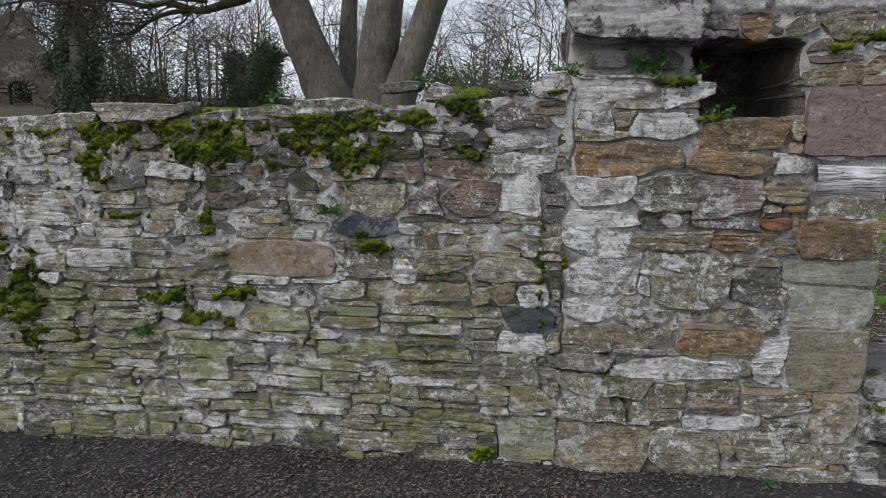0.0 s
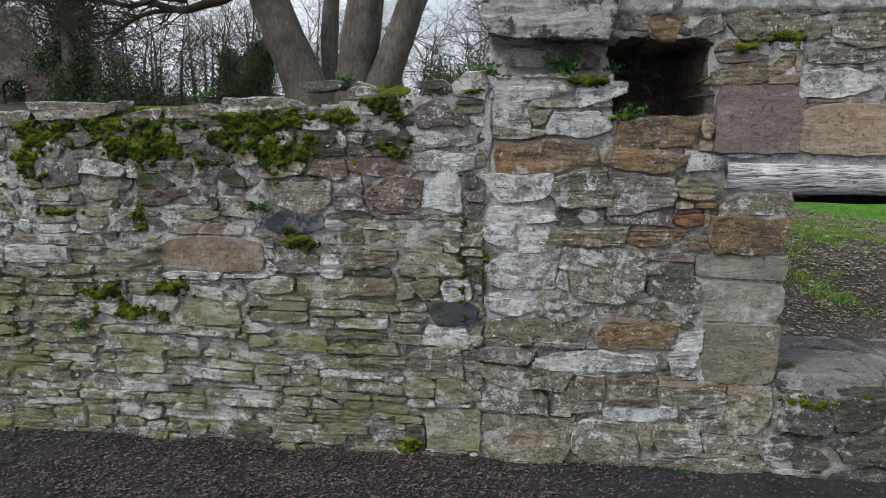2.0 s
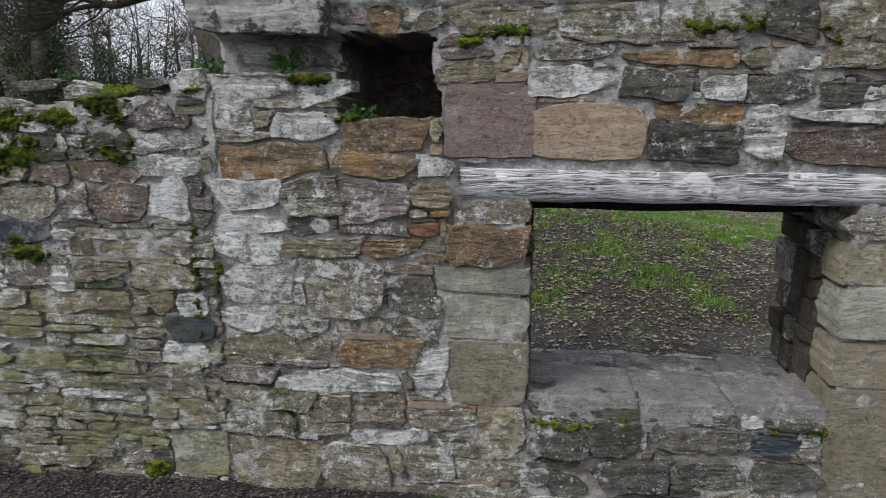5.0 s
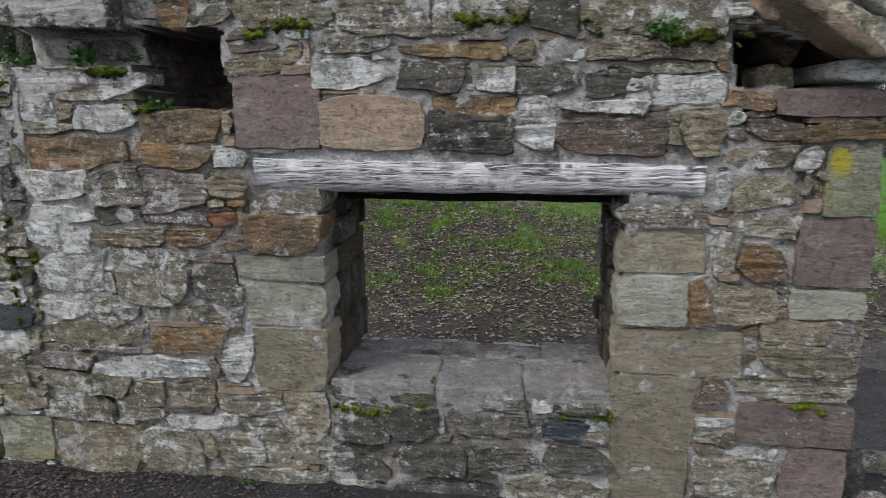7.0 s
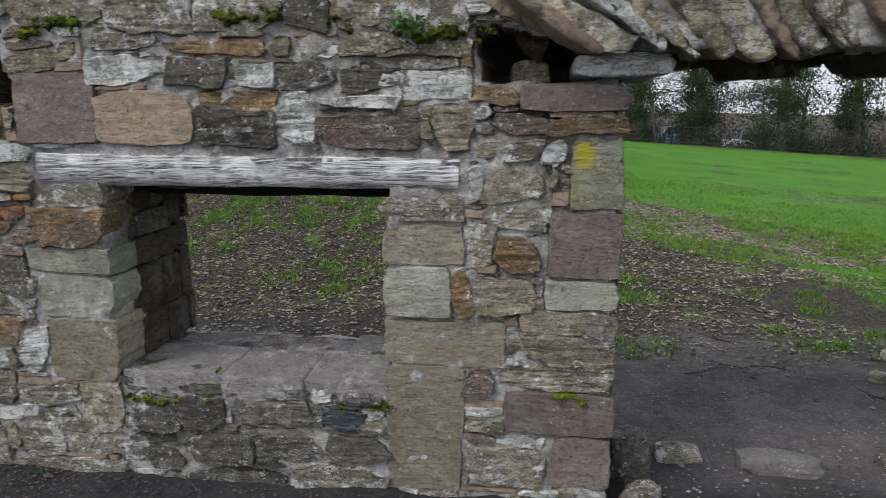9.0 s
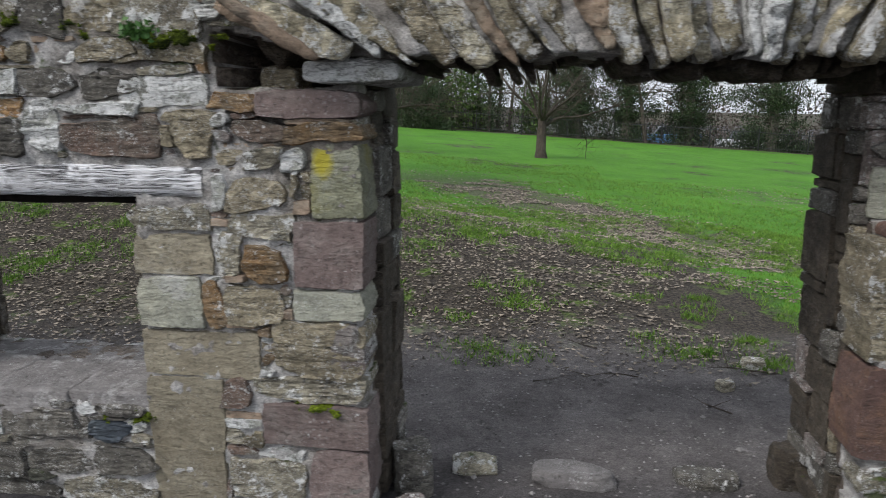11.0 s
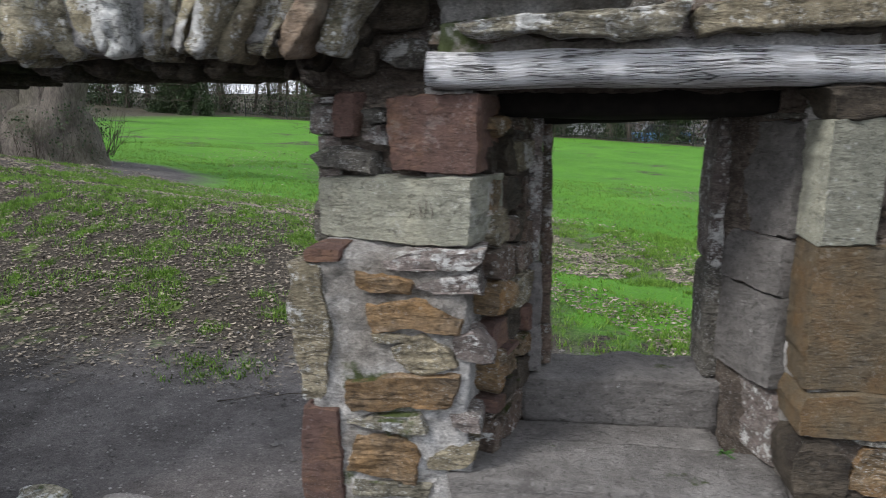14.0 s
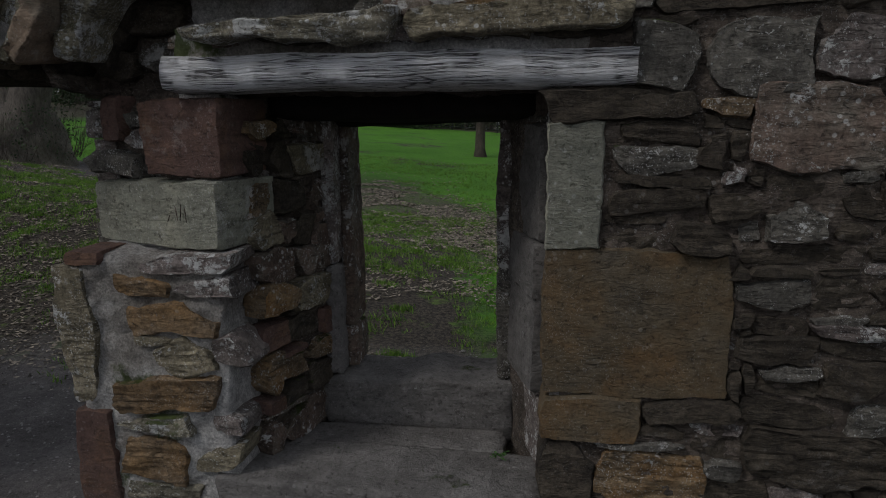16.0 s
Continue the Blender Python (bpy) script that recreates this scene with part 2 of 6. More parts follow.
def mortar_material():
    k = Nodes("lime_mortar", 0.95)
    n1, n2 = k.noise(k.pos, 2.3, 6), k.noise(k.pos, 30.0, 9, 0.78)
    n3 = k.noise(k.pos, 160.0, 3, 0.7)
    col = k.colours(n1, (0.34, (0.25, 0.225, 0.195)), (0.45, (0.39, 0.362, 0.332)), (0.54, (0.63, 0.61, 0.59)))
    col = k.vec("SCALE", col, None, k.math("MULTIPLY", k.ramp(n2, 0.3, 0.7, 0.40, 1.36), k.ramp(n3, 0.3, 0.7, 0.6, 1.35)))
    col, wash = weathering(k, col, n2, 0.7)
    mo = k.ramp(k.math("ADD", k.noise(k.pos, 3.1, 9, 0.68), k.math("MULTIPLY", k.normal_z(), 0.08)), 0.595, 0.65)
    col = k.mix(k.math("MULTIPLY", mo, 0.9), col, k.mix(n2, MOSS_DARK, MOSS_LIGHT))
    return k.done(col, k.math("ADD", n2, k.math("MULTIPLY", n3, 0.35)), 0.024, 1.0)


def timber_material():
    k = Nodes("weathered_timber", 0.85)
    wave = k.math("MULTIPLY", k.noise(k.pos, 3.0, 3), 0.05)
    lift = k.t.nodes.new("ShaderNodeCombineXYZ")
    k.put(lift.inputs[2], wave)
    bent = k.vec("ADD", k.pos, lift.outputs[0])
    along = k.vec("MULTIPLY", bent, (1.5, 9.0, 42.0))
    g1, g2 = k.noise(along, 2.2, 9, 0.72, 0.5), k.noise(k.vec("MULTIPLY", bent, (2.5, 12, 90)), 3.0, 6, 0.7, 0.3)
    blot = k.noise(k.pos, 5.0, 4)
    col = k.colours(g1, (0.34, (0.09, 0.08, 0.078)), (0.38, (0.55, 0.535, 0.535)), (0.48, (0.80, 0.79, 0.80)), (0.60, (0.90, 0.90, 0.92)))
    col = k.vec("SCALE", col, None, k.math("MULTIPLY", k.ramp(g2, 0.3, 0.6, 0.68, 1.18), k.ramp(blot, 0.35, 0.65, 0.85, 1.12)))
    dark = None
    for stretch, scale, width in (((0.9, 6.0, 26.0), 1.4, 0.016), ((1.6, 8.0, 60.0), 1.2, 0.026), ((2.2, 8.0, 110.0), 1.1, 0.016)):
        line = k.noise(k.vec("MULTIPLY", bent, stretch), scale, 3, 0.5, 0.7)
        line = k.ramp(k.math("ABSOLUTE", k.math("SUBTRACT", line, 0.5)), 0.002, width, 1.0, 0.0)
        dark = line if dark is None else k.math("MAXIMUM", dark, line)
    dark = k.math("MULTIPLY", dark, k.ramp(k.noise(k.pos, 14.0, 3), 0.40, 0.54))
    col = k.mix(k.math("MULTIPLY", dark, 0.9), col, (0.030, 0.026, 0.025))
    h = k.math("SUBTRACT", k.math("ADD", g1, k.math("MULTIPLY", g2, 0.6)), k.math("MULTIPLY", dark, 0.8))
    return k.done(col, h, 0.012, 1.0)


def bark_material(name, c1, c2, green=0.0, scale=1.0):
    k = Nodes(name, 0.95)
    p = k.vec("MULTIPLY", k.pos, (1.0, 1.0, 0.25))
    n1, n2 = k.noise(p, 22.0 * scale, 7, 0.7, 0.5), k.noise(k.pos, 2.2, 5)
    n3 = k.noise(p, 70.0 * scale, 6, 0.75)
    col = k.mix(k.ramp(k.math("ADD", k.math("MULTIPLY", n1, 0.6), k.math("MULTIPLY", n3, 0.4)), 0.38, 0.62), c1, c2)
    col = k.vec("SCALE", col, None, k.ramp(n2, 0.3, 0.7, 0.55, 1.35))
    if green:
        col = k.mix(k.math("MULTIPLY", k.ramp(k.noise(k.pos, 1.3, 6), 0.5, 0.65), green), col, (0.06, 0.065, 0.03))
    return k.done(col, k.math("ADD", n1, k.math("MULTIPLY", n3, 0.5)), 0.05, 1.0)


def leaf_material(name, c1, c2, rough=0.75):
    k = Nodes(name, rough)
    r = k.geo.outputs["Random Per Island"]
    col = k.mix(r, c1, c2)
    return k.done(k.vec("SCALE", col, None, k.ramp(k.noise(k.pos, 9.0, 3), 0.3, 0.7, 0.6, 1.35)))


def plain_material(name, c1, c2, rough=0.7, scale=8.0, metal=0.0):
    k = Nodes(name, rough, metal)
    n = k.noise(k.pos, scale, 6, 0.65)
    return k.done(k.mix(k.ramp(n, 0.3, 0.7), c1, c2), n, 0.004, 0.3)


def ground_material():
    """Gravelly path, dark trodden earth, a leaf-strewn bank, then lawn."""
    k = Nodes("ground", 0.95)
    x, y, z = k.xyz(k.pos)
    n0, n1, n2 = k.noise(k.pos, 0.55, 6, 0.62), k.noise(k.pos, 3.5, 7, 0.68), k.noise(k.pos, 38.0, 6, 0.72)
    n3 = k.noise(k.pos, 170.0, 3, 0.7)
    grit = k.ramp(n3, 0.28, 0.72, 0.45, 1.6)
    path = k.vec("SCALE", k.mix(k.ramp(n1, 0.35, 0.65), (0.024, 0.023, 0.025), (0.048, 0.045, 0.047)), None, k.math("MULTIPLY", grit, k.ramp(n2, 0.3, 0.7, 0.6, 1.35)))
    earth = k.vec("SCALE", k.mix(k.ramp(n1, 0.35, 0.65), (0.080, 0.072, 0.069), (0.155, 0.141, 0.136)), None, k.math("MULTIPLY", grit, k.ramp(n2, 0.3, 0.7, 0.7, 1.3)))
    litter = k.vec("SCALE", k.mix(k.ramp(n2, 0.4, 0.6), (0.014, 0.012, 0.010), (0.090, 0.074, 0.056)), None, grit)
    grass = k.vec("SCALE", k.mix(k.ramp(n1, 0.35, 0.65), (0.075, 0.125, 0.018), (0.12, 0.20, 0.03)), None, k.ramp(n2, 0.3, 0.7, 0.55, 1.35))
    lawn = k.vec("SCALE", k.mix(k.ramp(n0, 0.35, 0.65), (0.054, 0.170, 0.008), (0.080, 0.225, 0.013)), None, k.math("MULTIPLY", k.ramp(n2, 0.3, 0.7, 0.7, 1.25), k.ramp(n1, 0.3, 0.7, 0.85, 1.15)))
    col = k.mix(k.ramp(y, 2.9, 3.3), path, earth)
    # damp black soil behind the wide window
    damp = k.math("MULTIPLY", k.ramp(k.math("ADD", x, n1), 3.6, 2.9), k.ramp(y, 3.3, 3.6))
    col = k.mix(k.math("MULTIPLY", damp, 0.85), col, k.vec("SCALE", earth, None, 0.30))
    yy = k.math("ADD", y, k.math("MULTIPLY", k.math("SUBTRACT", n0, 0.5), 2.2))
    tuft = k.math("MULTIPLY", k.ramp(n1, 0.54, 0.64), 0.7)
    bank = k.mix(tuft, litter, grass)
    col = k.mix(k.ramp(yy, 4.5, 5.3), col, bank)
    # the lawn begins behind the bank's crest, which runs back to the left
    edge = k.math("ADD", y, k.math("ADD", k.math("MULTIPLY", x, 0.12), k.math("MULTIPLY", k.math("SUBTRACT", n1, 0.5), 4.5)))
    edge = k.math("ADD", edge, k.ramp(x, 5.1, 5.9, 0.0, 4.4))
    bare = k.ramp(k.noise(k.pos, 0.30, 5, 0.6), 0.56, 0.64)
    field = k.mix(k.math("MULTIPLY", bare, k.ramp(n1, 0.42, 0.52)), lawn, litter)
    col = k.mix(k.ramp(edge, 9.3, 10.6), col, field)
    # a worn, leaf-strewn track that slants across the lawn
    track = k.math("ABSOLUTE", k.math("ADD", k.math("MULTIPLY", k.math("SUBTRACT", x, 2.5), 0.812), k.math("MULTIPLY", k.math("SUBTRACT", y, 13.6), 0.584)))
    track = k.math("ADD", track, k.math("MULTIPLY", k.math("SUBTRACT", n1, 0.5), 2.4))
    track = k.math("MULTIPLY", k.ramp(track, 1.3, 0.7), k.ramp(y, 7.2, 8.0))
    col = k.mix(k.math("MULTIPLY", track, k.ramp(y, 15.5, 13.0, 0.0, 0.8)), col, k.vec("SCALE", litter, None, 1.6))
    # bare dark soil under the big tree
    tx, ty = k.math("ADD", x, 2.4), k.math("SUBTRACT", y, 11.0)
    rad = k.math("SQRT", k.math("ADD", k.math("MULTIPLY", tx, tx), k.math("MULTIPLY", k.math("MULTIPLY", ty, ty), 1.6)))
    col = k.mix(k.ramp(k.math("ADD", rad, n1), 3.4, 2.6), col, k.vec("SCALE", earth, None, 0.7))
    # far ground beyond the fence turns to scrub
    scrub = k.mix(k.ramp(n1, 0.35, 0.65), (0.035, 0.034, 0.020), (0.07, 0.06, 0.04))
    col = k.mix(k.ramp(y, 42.5, 44.0), col, scrub)
    col = k.mix(k.ramp(x, -13.0, -16.0), col, scrub)
    h = k.math("ADD", k.math("MULTIPLY", n2, 0.8), k.math("MULTIPLY", n3, 0.45))
    return k.done(col, h, 0.03, 0.8)


MORTAR, TIMBER, GROUND = mortar_material(), timber_material(), ground_material()
BARK = bark_material("grey_bark", (0.080, 0.068, 0.059), (0.215, 0.188, 0.160), 0.35)
TWIG = bark_material("twig_bark", (0.050, 0.040, 0.032), (0.105, 0.086, 0.068))
FARTWIG = bark_material("far_twig_bark", (0.075, 0.062, 0.052), (0.13, 0.108, 0.09))
IVY = leaf_material("ivy_leaf", (0.016, 0.034, 0.013), (0.052, 0.080, 0.028), 0.5)
EVERGREEN = leaf_material("evergreen_leaf", (0.04, 0.085, 0.018), (0.085, 0.14, 0.025), 0.6)
DEADLEAF = leaf_material("dead_leaf", (0.020, 0.016, 0.012), (0.33, 0.28, 0.22))
WETLEAF = leaf_material("wet_rotten_leaf", (0.028, 0.021, 0.018), (0.16, 0.125, 0.105))
GRASSBLADE = leaf_material("grass_blade", (0.045, 0.125, 0.012), (0.19, 0.32, 0.045), 0.6)
HERB = leaf_material("herb_leaf", (0.03, 0.085, 0.015), (0.07, 0.16, 0.035), 0.6)
MOSSTUFT = leaf_material("moss_tuft", (0.030, 0.050, 0.005), (0.21, 0.28, 0.018), 0.95)


def moss_material():
    k = Nodes("moss_carpet", 1.0)
    n1, n2, n3 = k.noise(k.pos, 9.0, 5), k.noise(k.pos, 95.0, 6, 0.75), k.noise(k.pos, 420.0, 3)
    # upward moss turns brighter green: light from above put into the colour
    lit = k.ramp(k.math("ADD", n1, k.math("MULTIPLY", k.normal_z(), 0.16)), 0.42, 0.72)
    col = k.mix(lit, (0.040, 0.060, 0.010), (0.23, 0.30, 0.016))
    col = k.vec("SCALE", col, None, k.math("MULTIPLY", k.ramp(n2, 0.32, 0.68, 0.25, 1.5), k.ramp(n3, 0.3, 0.7, 0.7, 1.3)))
    return k.done(col, k.math("ADD", n2, k.math("MULTIPLY", n3, 0.4)), 0.02, 1.0)


MOSS = moss_material()
GRAVEL = leaf_material("gravel", (0.07, 0.065, 0.062), (0.28, 0.265, 0.255), 0.9)
DARKGRAVEL = leaf_material("dark_gravel", (0.025, 0.024, 0.026), (0.10, 0.095, 0.098), 0.8)
IRON = plain_material("dark_iron", (0.02, 0.022, 0.022), (0.05, 0.052, 0.05), 0.6, 30, 0.4)
RUIN = stone_material("ruin_masonry", (0.09, 0.072, 0.058), (0.14, 0.112, 0.09), (0.18, 0.145, 0.12), 0.1, 0.2, 0.5)
# browner rubble for beam holes and reveals, their shade put into the colour
INNER = stone_material("shade_brown_rubble", (0.075, 0.060, 0.050), (0.13, 0.105, 0.086), (0.20, 0.165, 0.135), 0.12, 0.0)
# dark timber taken almost to black: the deep shade of the window heads
SHADETIMBER = plain_material("shade_black_timber", (0.004, 0.0035, 0.003), (0.016, 0.013, 0.011), 1.0, 25)


# ---- mesh helpers ----
def mesh(name, verts, faces, material, smooth=False):
    me = bpy.data.meshes.new(name)
    me.from_pydata(verts, [], faces)
    me.materials.append(material)
    if smooth:
        me.shade_smooth()
    if smooth == "crisp":
        me.set_sharp_from_angle(angle=radians(38))
    me.update()
    return me


def part(name, me, parent=None, label="", m=None):
    ob = new(name, me)
    if parent is not None:
        ob.parent = parent
    if m is not None:
        ob.matrix_local = m
    return tagged(ob, label)


def fuzz(x, y, z, f, seed=0.0):
    return noise.noise(Vector((x * f + seed, y * f - seed * 0.7, z * f + seed * 1.3)))


def clamp(v, lo=0.0, hi=1.0):
    return max(lo, min(hi, v))


def ease(a, b, v):
    t = clamp((v - a) / (b - a))
    return t * t * (3 - 2 * t)


def ridge(x, y, z, f, seed=0.0):
    return 1 - 2.2 * abs(fuzz(x, y, z, f, seed))


def spread(size, step, most):
    """Even steps over 0..size, with a narrow one at either end for a crisp arris."""
    n = max(2, min(most, int(size / step)))
    rim = min(0.005, size * 0.09)
    return [0.0] + [rim + (size - 2 * rim) * q / n for q in range(n + 1)] + [size]


def stone_data(w, h, depth, seed, blunt=0.35, proud=0.014, rough=1.0, fine=False, coarse=False):
    """A worn, split stone, w wide, h high; its face looks along -y and its lower left corner is the origin."""
    us = spread(w, 0.2 if coarse else 0.016, 22)
    vs = spread(h, 0.2 if coarse else 0.0075, 24)
    nu, nv = len(us) - 1, len(vs) - 1
    small = min(w, h, 0.08)
    dressed = rough <= 0.6
    knap = 0.35 if dressed else 1.0
    lean, tilt = fuzz(seed, 1, 2, 3.1) * 0.16, fuzz(seed, 4, 2, 3.7) * 0.10
    # uneven beds and ends, and each corner cut back by its own amount, so that no two stones are alike
    skew = 0.08 if dressed else 0.42
    slope = (fuzz(seed, 9, 2, 4.1) * skew, fuzz(seed, 11, 2, 4.1) * skew)
    ends = (fuzz(seed, 13, 2, 4.1) * skew * 1.5, fuzz(seed, 15, 2, 4.1) * skew * 1.5)
    cuts = [max(0.0, fuzz(seed, q, 7, 5.3) + 0.14) * small * (0.6 if dressed else 1.7) * (0.5 + blunt) for q in range(4)]
    beds = 40 + 36 * (0.5 + fuzz(seed, 21, 2, 3.3))
    flaky = clamp(0.42 + 1.3 * fuzz(seed, 23, 2, 3.7), 0.05, 0.9) * (0.35 if dressed else 0.62)
    verts, faces = [], []
    for j in range(nv + 1):
        for i in range(nu + 1):
            s, t = 2 * us[i] / w - 1, 2 * vs[j] / h - 1
            e = max(abs(s), abs(t)) ** 2
            px = w / 2 + s * math.sqrt(1 - blunt * 0.6 * t ** 4) * w / 2
            pz = h / 2 + t * math.sqrt(1 - blunt * 0.6 * s ** 4) * h / 2
            pz += slope[t > 0] * s * abs(t) * small
            px += ends[s > 0] * t * abs(s) * small
            cut = cuts[(s > 0) + 2 * (t > 0)] * clamp(abs(s) + abs(t) - 1.2, 0, 0.8)
            px, pz = px - math.copysign(cut, s), pz - math.copysign(cut * 0.7, t)
            px += fuzz(px, seed, pz, 11, seed) * small * 0.26 * knap * e + fuzz(px, seed, pz, 45, seed) * 0.006 * e
            pz += fuzz(px, seed + 5, pz, 9, seed) * small * 0.26 * knap * e + fuzz(px, seed + 5, pz, 45, seed) * 0.006 * e
            py = -proud + lean * (pz - h / 2) * 0.5 + tilt * (px - w / 2) * 0.4
            # split beds: each juts by its own amount, with a notch between
            bed = (pz + 0.020 * fuzz(px * 0.6, seed, pz, 5, seed) + 0.005 * fuzz(px, seed, pz, 24, seed)) * beds
            k = bed - math.floor(bed)
            jut = fuzz(math.floor(bed) * 1.37 + px * 2.2, seed, 3, 1.9, seed) * 0.011 - (0.006 if k < 0.22 else 0.0)
            chip = ridge(px, seed, pz, 13, seed + 3) * 0.006 + fuzz(px, seed, pz, 45, seed + 6) * 0.005
            py -= rough * (jut * flaky + chip * 0.8)
            if i in (0, nu) or j in (0, nv):
                py += 0.012 + 0.006 * blunt
            verts.append((px, py, pz))
    row = nu + 1
    for j in range(nv):
        for i in range(nu):
            a = j * row + i
            faces.append((a, a + 1, a + row + 1, a + row))
    rim = [i for i in range(nu)] + [j * row + nu for j in range(nv)] + [nv * row + i for i in range(nu, 0, -1)] + [j * row for j in range(nv, 0, -1)]
    base = len(verts)
    for a in rim:
        x, y, z = verts[a]
        verts.append((w / 2 + (x - w / 2) * 0.96, depth, h / 2 + (z - h / 2) * 0.96))
    n = len(rim)
    for q in range(n):
        r = (q + 1) % n
        faces.append((rim[r], rim[q], base + q, base + r))
    faces.append(tuple(base + q for q in range(n)))
    return verts, faces


class Courses:
    """Stones laid on one face of a wall. u runs along the face and v up it; m carries (u, inwards, v) to the world."""

    def __init__(self, wall, m, u0, u1, v0, v1, solid, style, seed, depth=0.10, cell=0.01, calm=False):
        self.calm = calm
        self.wall, self.m, self.u0, self.v0, self.cell, self.depth = wall, m, u0, v0, cell, depth
        self.nu, self.nv = int(round((u1 - u0) / cell)), int(round((v1 - v0) / cell))
        self.rng = random.Random(seed)
        self.style = style
        self.free = np.zeros((self.nu, self.nv), bool)
        for i in range(self.nu):
            for j in range(self.nv):
                self.free[i, j] = solid(u0 + (i + 0.5) * cell, v0 + (j + 0.5) * cell)
        self.specs = []

    def place(self, u0, u1, v0, v1, kind, **more):
        i0, i1 = int(round((u0 - self.u0) / self.cell)), int(round((u1 - self.u0) / self.cell))
        j0, j1 = int(round((v0 - self.v0) / self.cell)), int(round((v1 - self.v0) / self.cell))
        self.free[max(0, i0):max(0, i1), max(0, j0):max(0, j1)] = False
        more.setdefault("out", self.rng.uniform(0.002, 0.012))
        more.setdefault("blunt", self.rng.uniform(0.0, 0.14))
        if kind == "c":
            more["blunt"] = 0.38
        self.specs.append((u0 - 0.005, u1 + 0.005, v0 - 0.004, v1 + 0.004, kind, more))

    def fill(self):
        """Rough courses first, with broken joints and the odd tall stone; then the gaps that are left."""
        free, c, rng = self.free, self.cell, self.rng
        level, sway = 0.0, rng.uniform(0, 50)
        while level < self.nv * c:
            mid = self.u0 + self.nu * c / 2
            thick = None
            i = 0
            base = rng.uniform(0, 1)
            while i < self.nu:
                u = self.u0 + i * c
                w0, w1, h0, h1, kinds = self.style(u, self.v0 + level)
                hc = h0 + (h1 - h0) * base
                if thick is None or hc < thick:
                    thick = hc
                off = fuzz(u, 0, level * 0.3, 0.9, sway) * 0.06 + fuzz(u, 0, level, 3.0, sway) * 0.012
                j0, j1 = int(round((level + off) / c)), int(round((level + off + hc) / c))
                j0, j1 = max(0, j0), min(self.nv, max(j1, j0 + 2))
                if j0 >= self.nv or j1 - j0 < 2:
                    i += 3
                    continue
                if rng.random() < 0.13 and j1 + (j1 - j0) < self.nv:
                    j1 += int((j1 - j0) * rng.uniform(0.5, 1.0))
                run = 0
                want = max(3, int(w0 / c + (w1 - w0) / c * rng.random() ** 1.4))
                while i + run < self.nu and run < want and free[i + run, j0:j1].all():
                    run += 1
                if run < 4:
                    i += max(1, run)
                    continue
                free[i:i + run, j0:j1] = False
                self.specs.append((u, u + run * c, self.v0 + j0 * c, self.v0 + j1 * c, rng.choice(kinds), {}))
                i += run
            level += max(0.02, thick * 1.02)
        for j in range(self.nv):
            i = 0
            while i < self.nu:
                if not free[i, j]:
                    i += 1
                    continue
                run = 1
                while i + run < self.nu and run < 22 and free[i + run, j]:
                    run += 1
                up = 1
                while j + up < self.nv and up < 8 and free[i:i + run, j + up].all():
                    up += 1
                free[i:i + run, j:j + up] = False
                if run >= 3 and up >= 2:
                    u, v = self.u0 + i * c, self.v0 + j * c
                    self.specs.append((u, u + run * c, v, v + up * c, rng.choice(self.style(u, v)[4]), {}))
                i += run
        return self

    def build(self, limit=290, centre=None, skip=()):
        rng = self.rng
        order = list(range(len(self.specs)))
        if len(order) > limit:
            mid = centre if centre is not None else self.u0 + self.nu * self.cell / 2
            order.sort(key=lambda q: abs((self.specs[q][0] + self.specs[q][1]) / 2 - mid) - 10 * bool(self.specs[q][5] or q < 60))
        joined = {}
        for rank, q in enumerate(order):
            u0, u1, v0, v1, kind, more = self.specs[q]
            gap = rng.uniform(-0.002, 0.004)
            w, h = u1 - u0 - 2 * gap, v1 - v0 - 1.6 * gap
            if w < 0.015 or h < 0.010:
                continue
            ashlar = self.calm or kind in "GBPcDSsyu"
            args = dict(blunt=rng.uniform(0.04, 0.12) if ashlar else rng.uniform(0.02, 0.22), proud=rng.uniform(0.004, 0.016), rough=0.5 if ashlar else rng.uniform(0.8, 1.5), fine=w * h > 0.012, coarse=limit == 0)
            extra = {k: v for k, v in more.items() if k in ("blunt", "proud", "rough")}
            args.update(extra)
            verts, faces = stone_data(w, h, more.get("depth", self.depth), rng.uniform(0, 90), **args)
            out = more.get("out", rng.uniform(-0.010, 0.015))
            turn = more.get("turn", rng.uniform(-1.8, 1.8) if not ashlar else rng.uniform(-0.5, 0.5))
            m = self.m @ pose(u0 + gap, -out, v0 + gap, 0, turn, more.get("swing", 0))
            if rank < limit:
                ob = new("stone", mesh("stone", verts, faces, STONES[kind], "crisp"))
                ob.parent = self.wall
                ob.matrix_local = m
            else:
                vs, fs = joined.setdefault(kind, ([], []))
                n = len(vs)
                vs.extend(tuple(m @ Vector(p)) for p in verts)
                fs.extend(tuple(a + n for a in f) for f in faces)
        for kind, (vs, fs) in joined.items():
            tagged(part("stonework", mesh("stonework", vs, fs, STONES[kind], "crisp"), self.wall), kind="stuff")


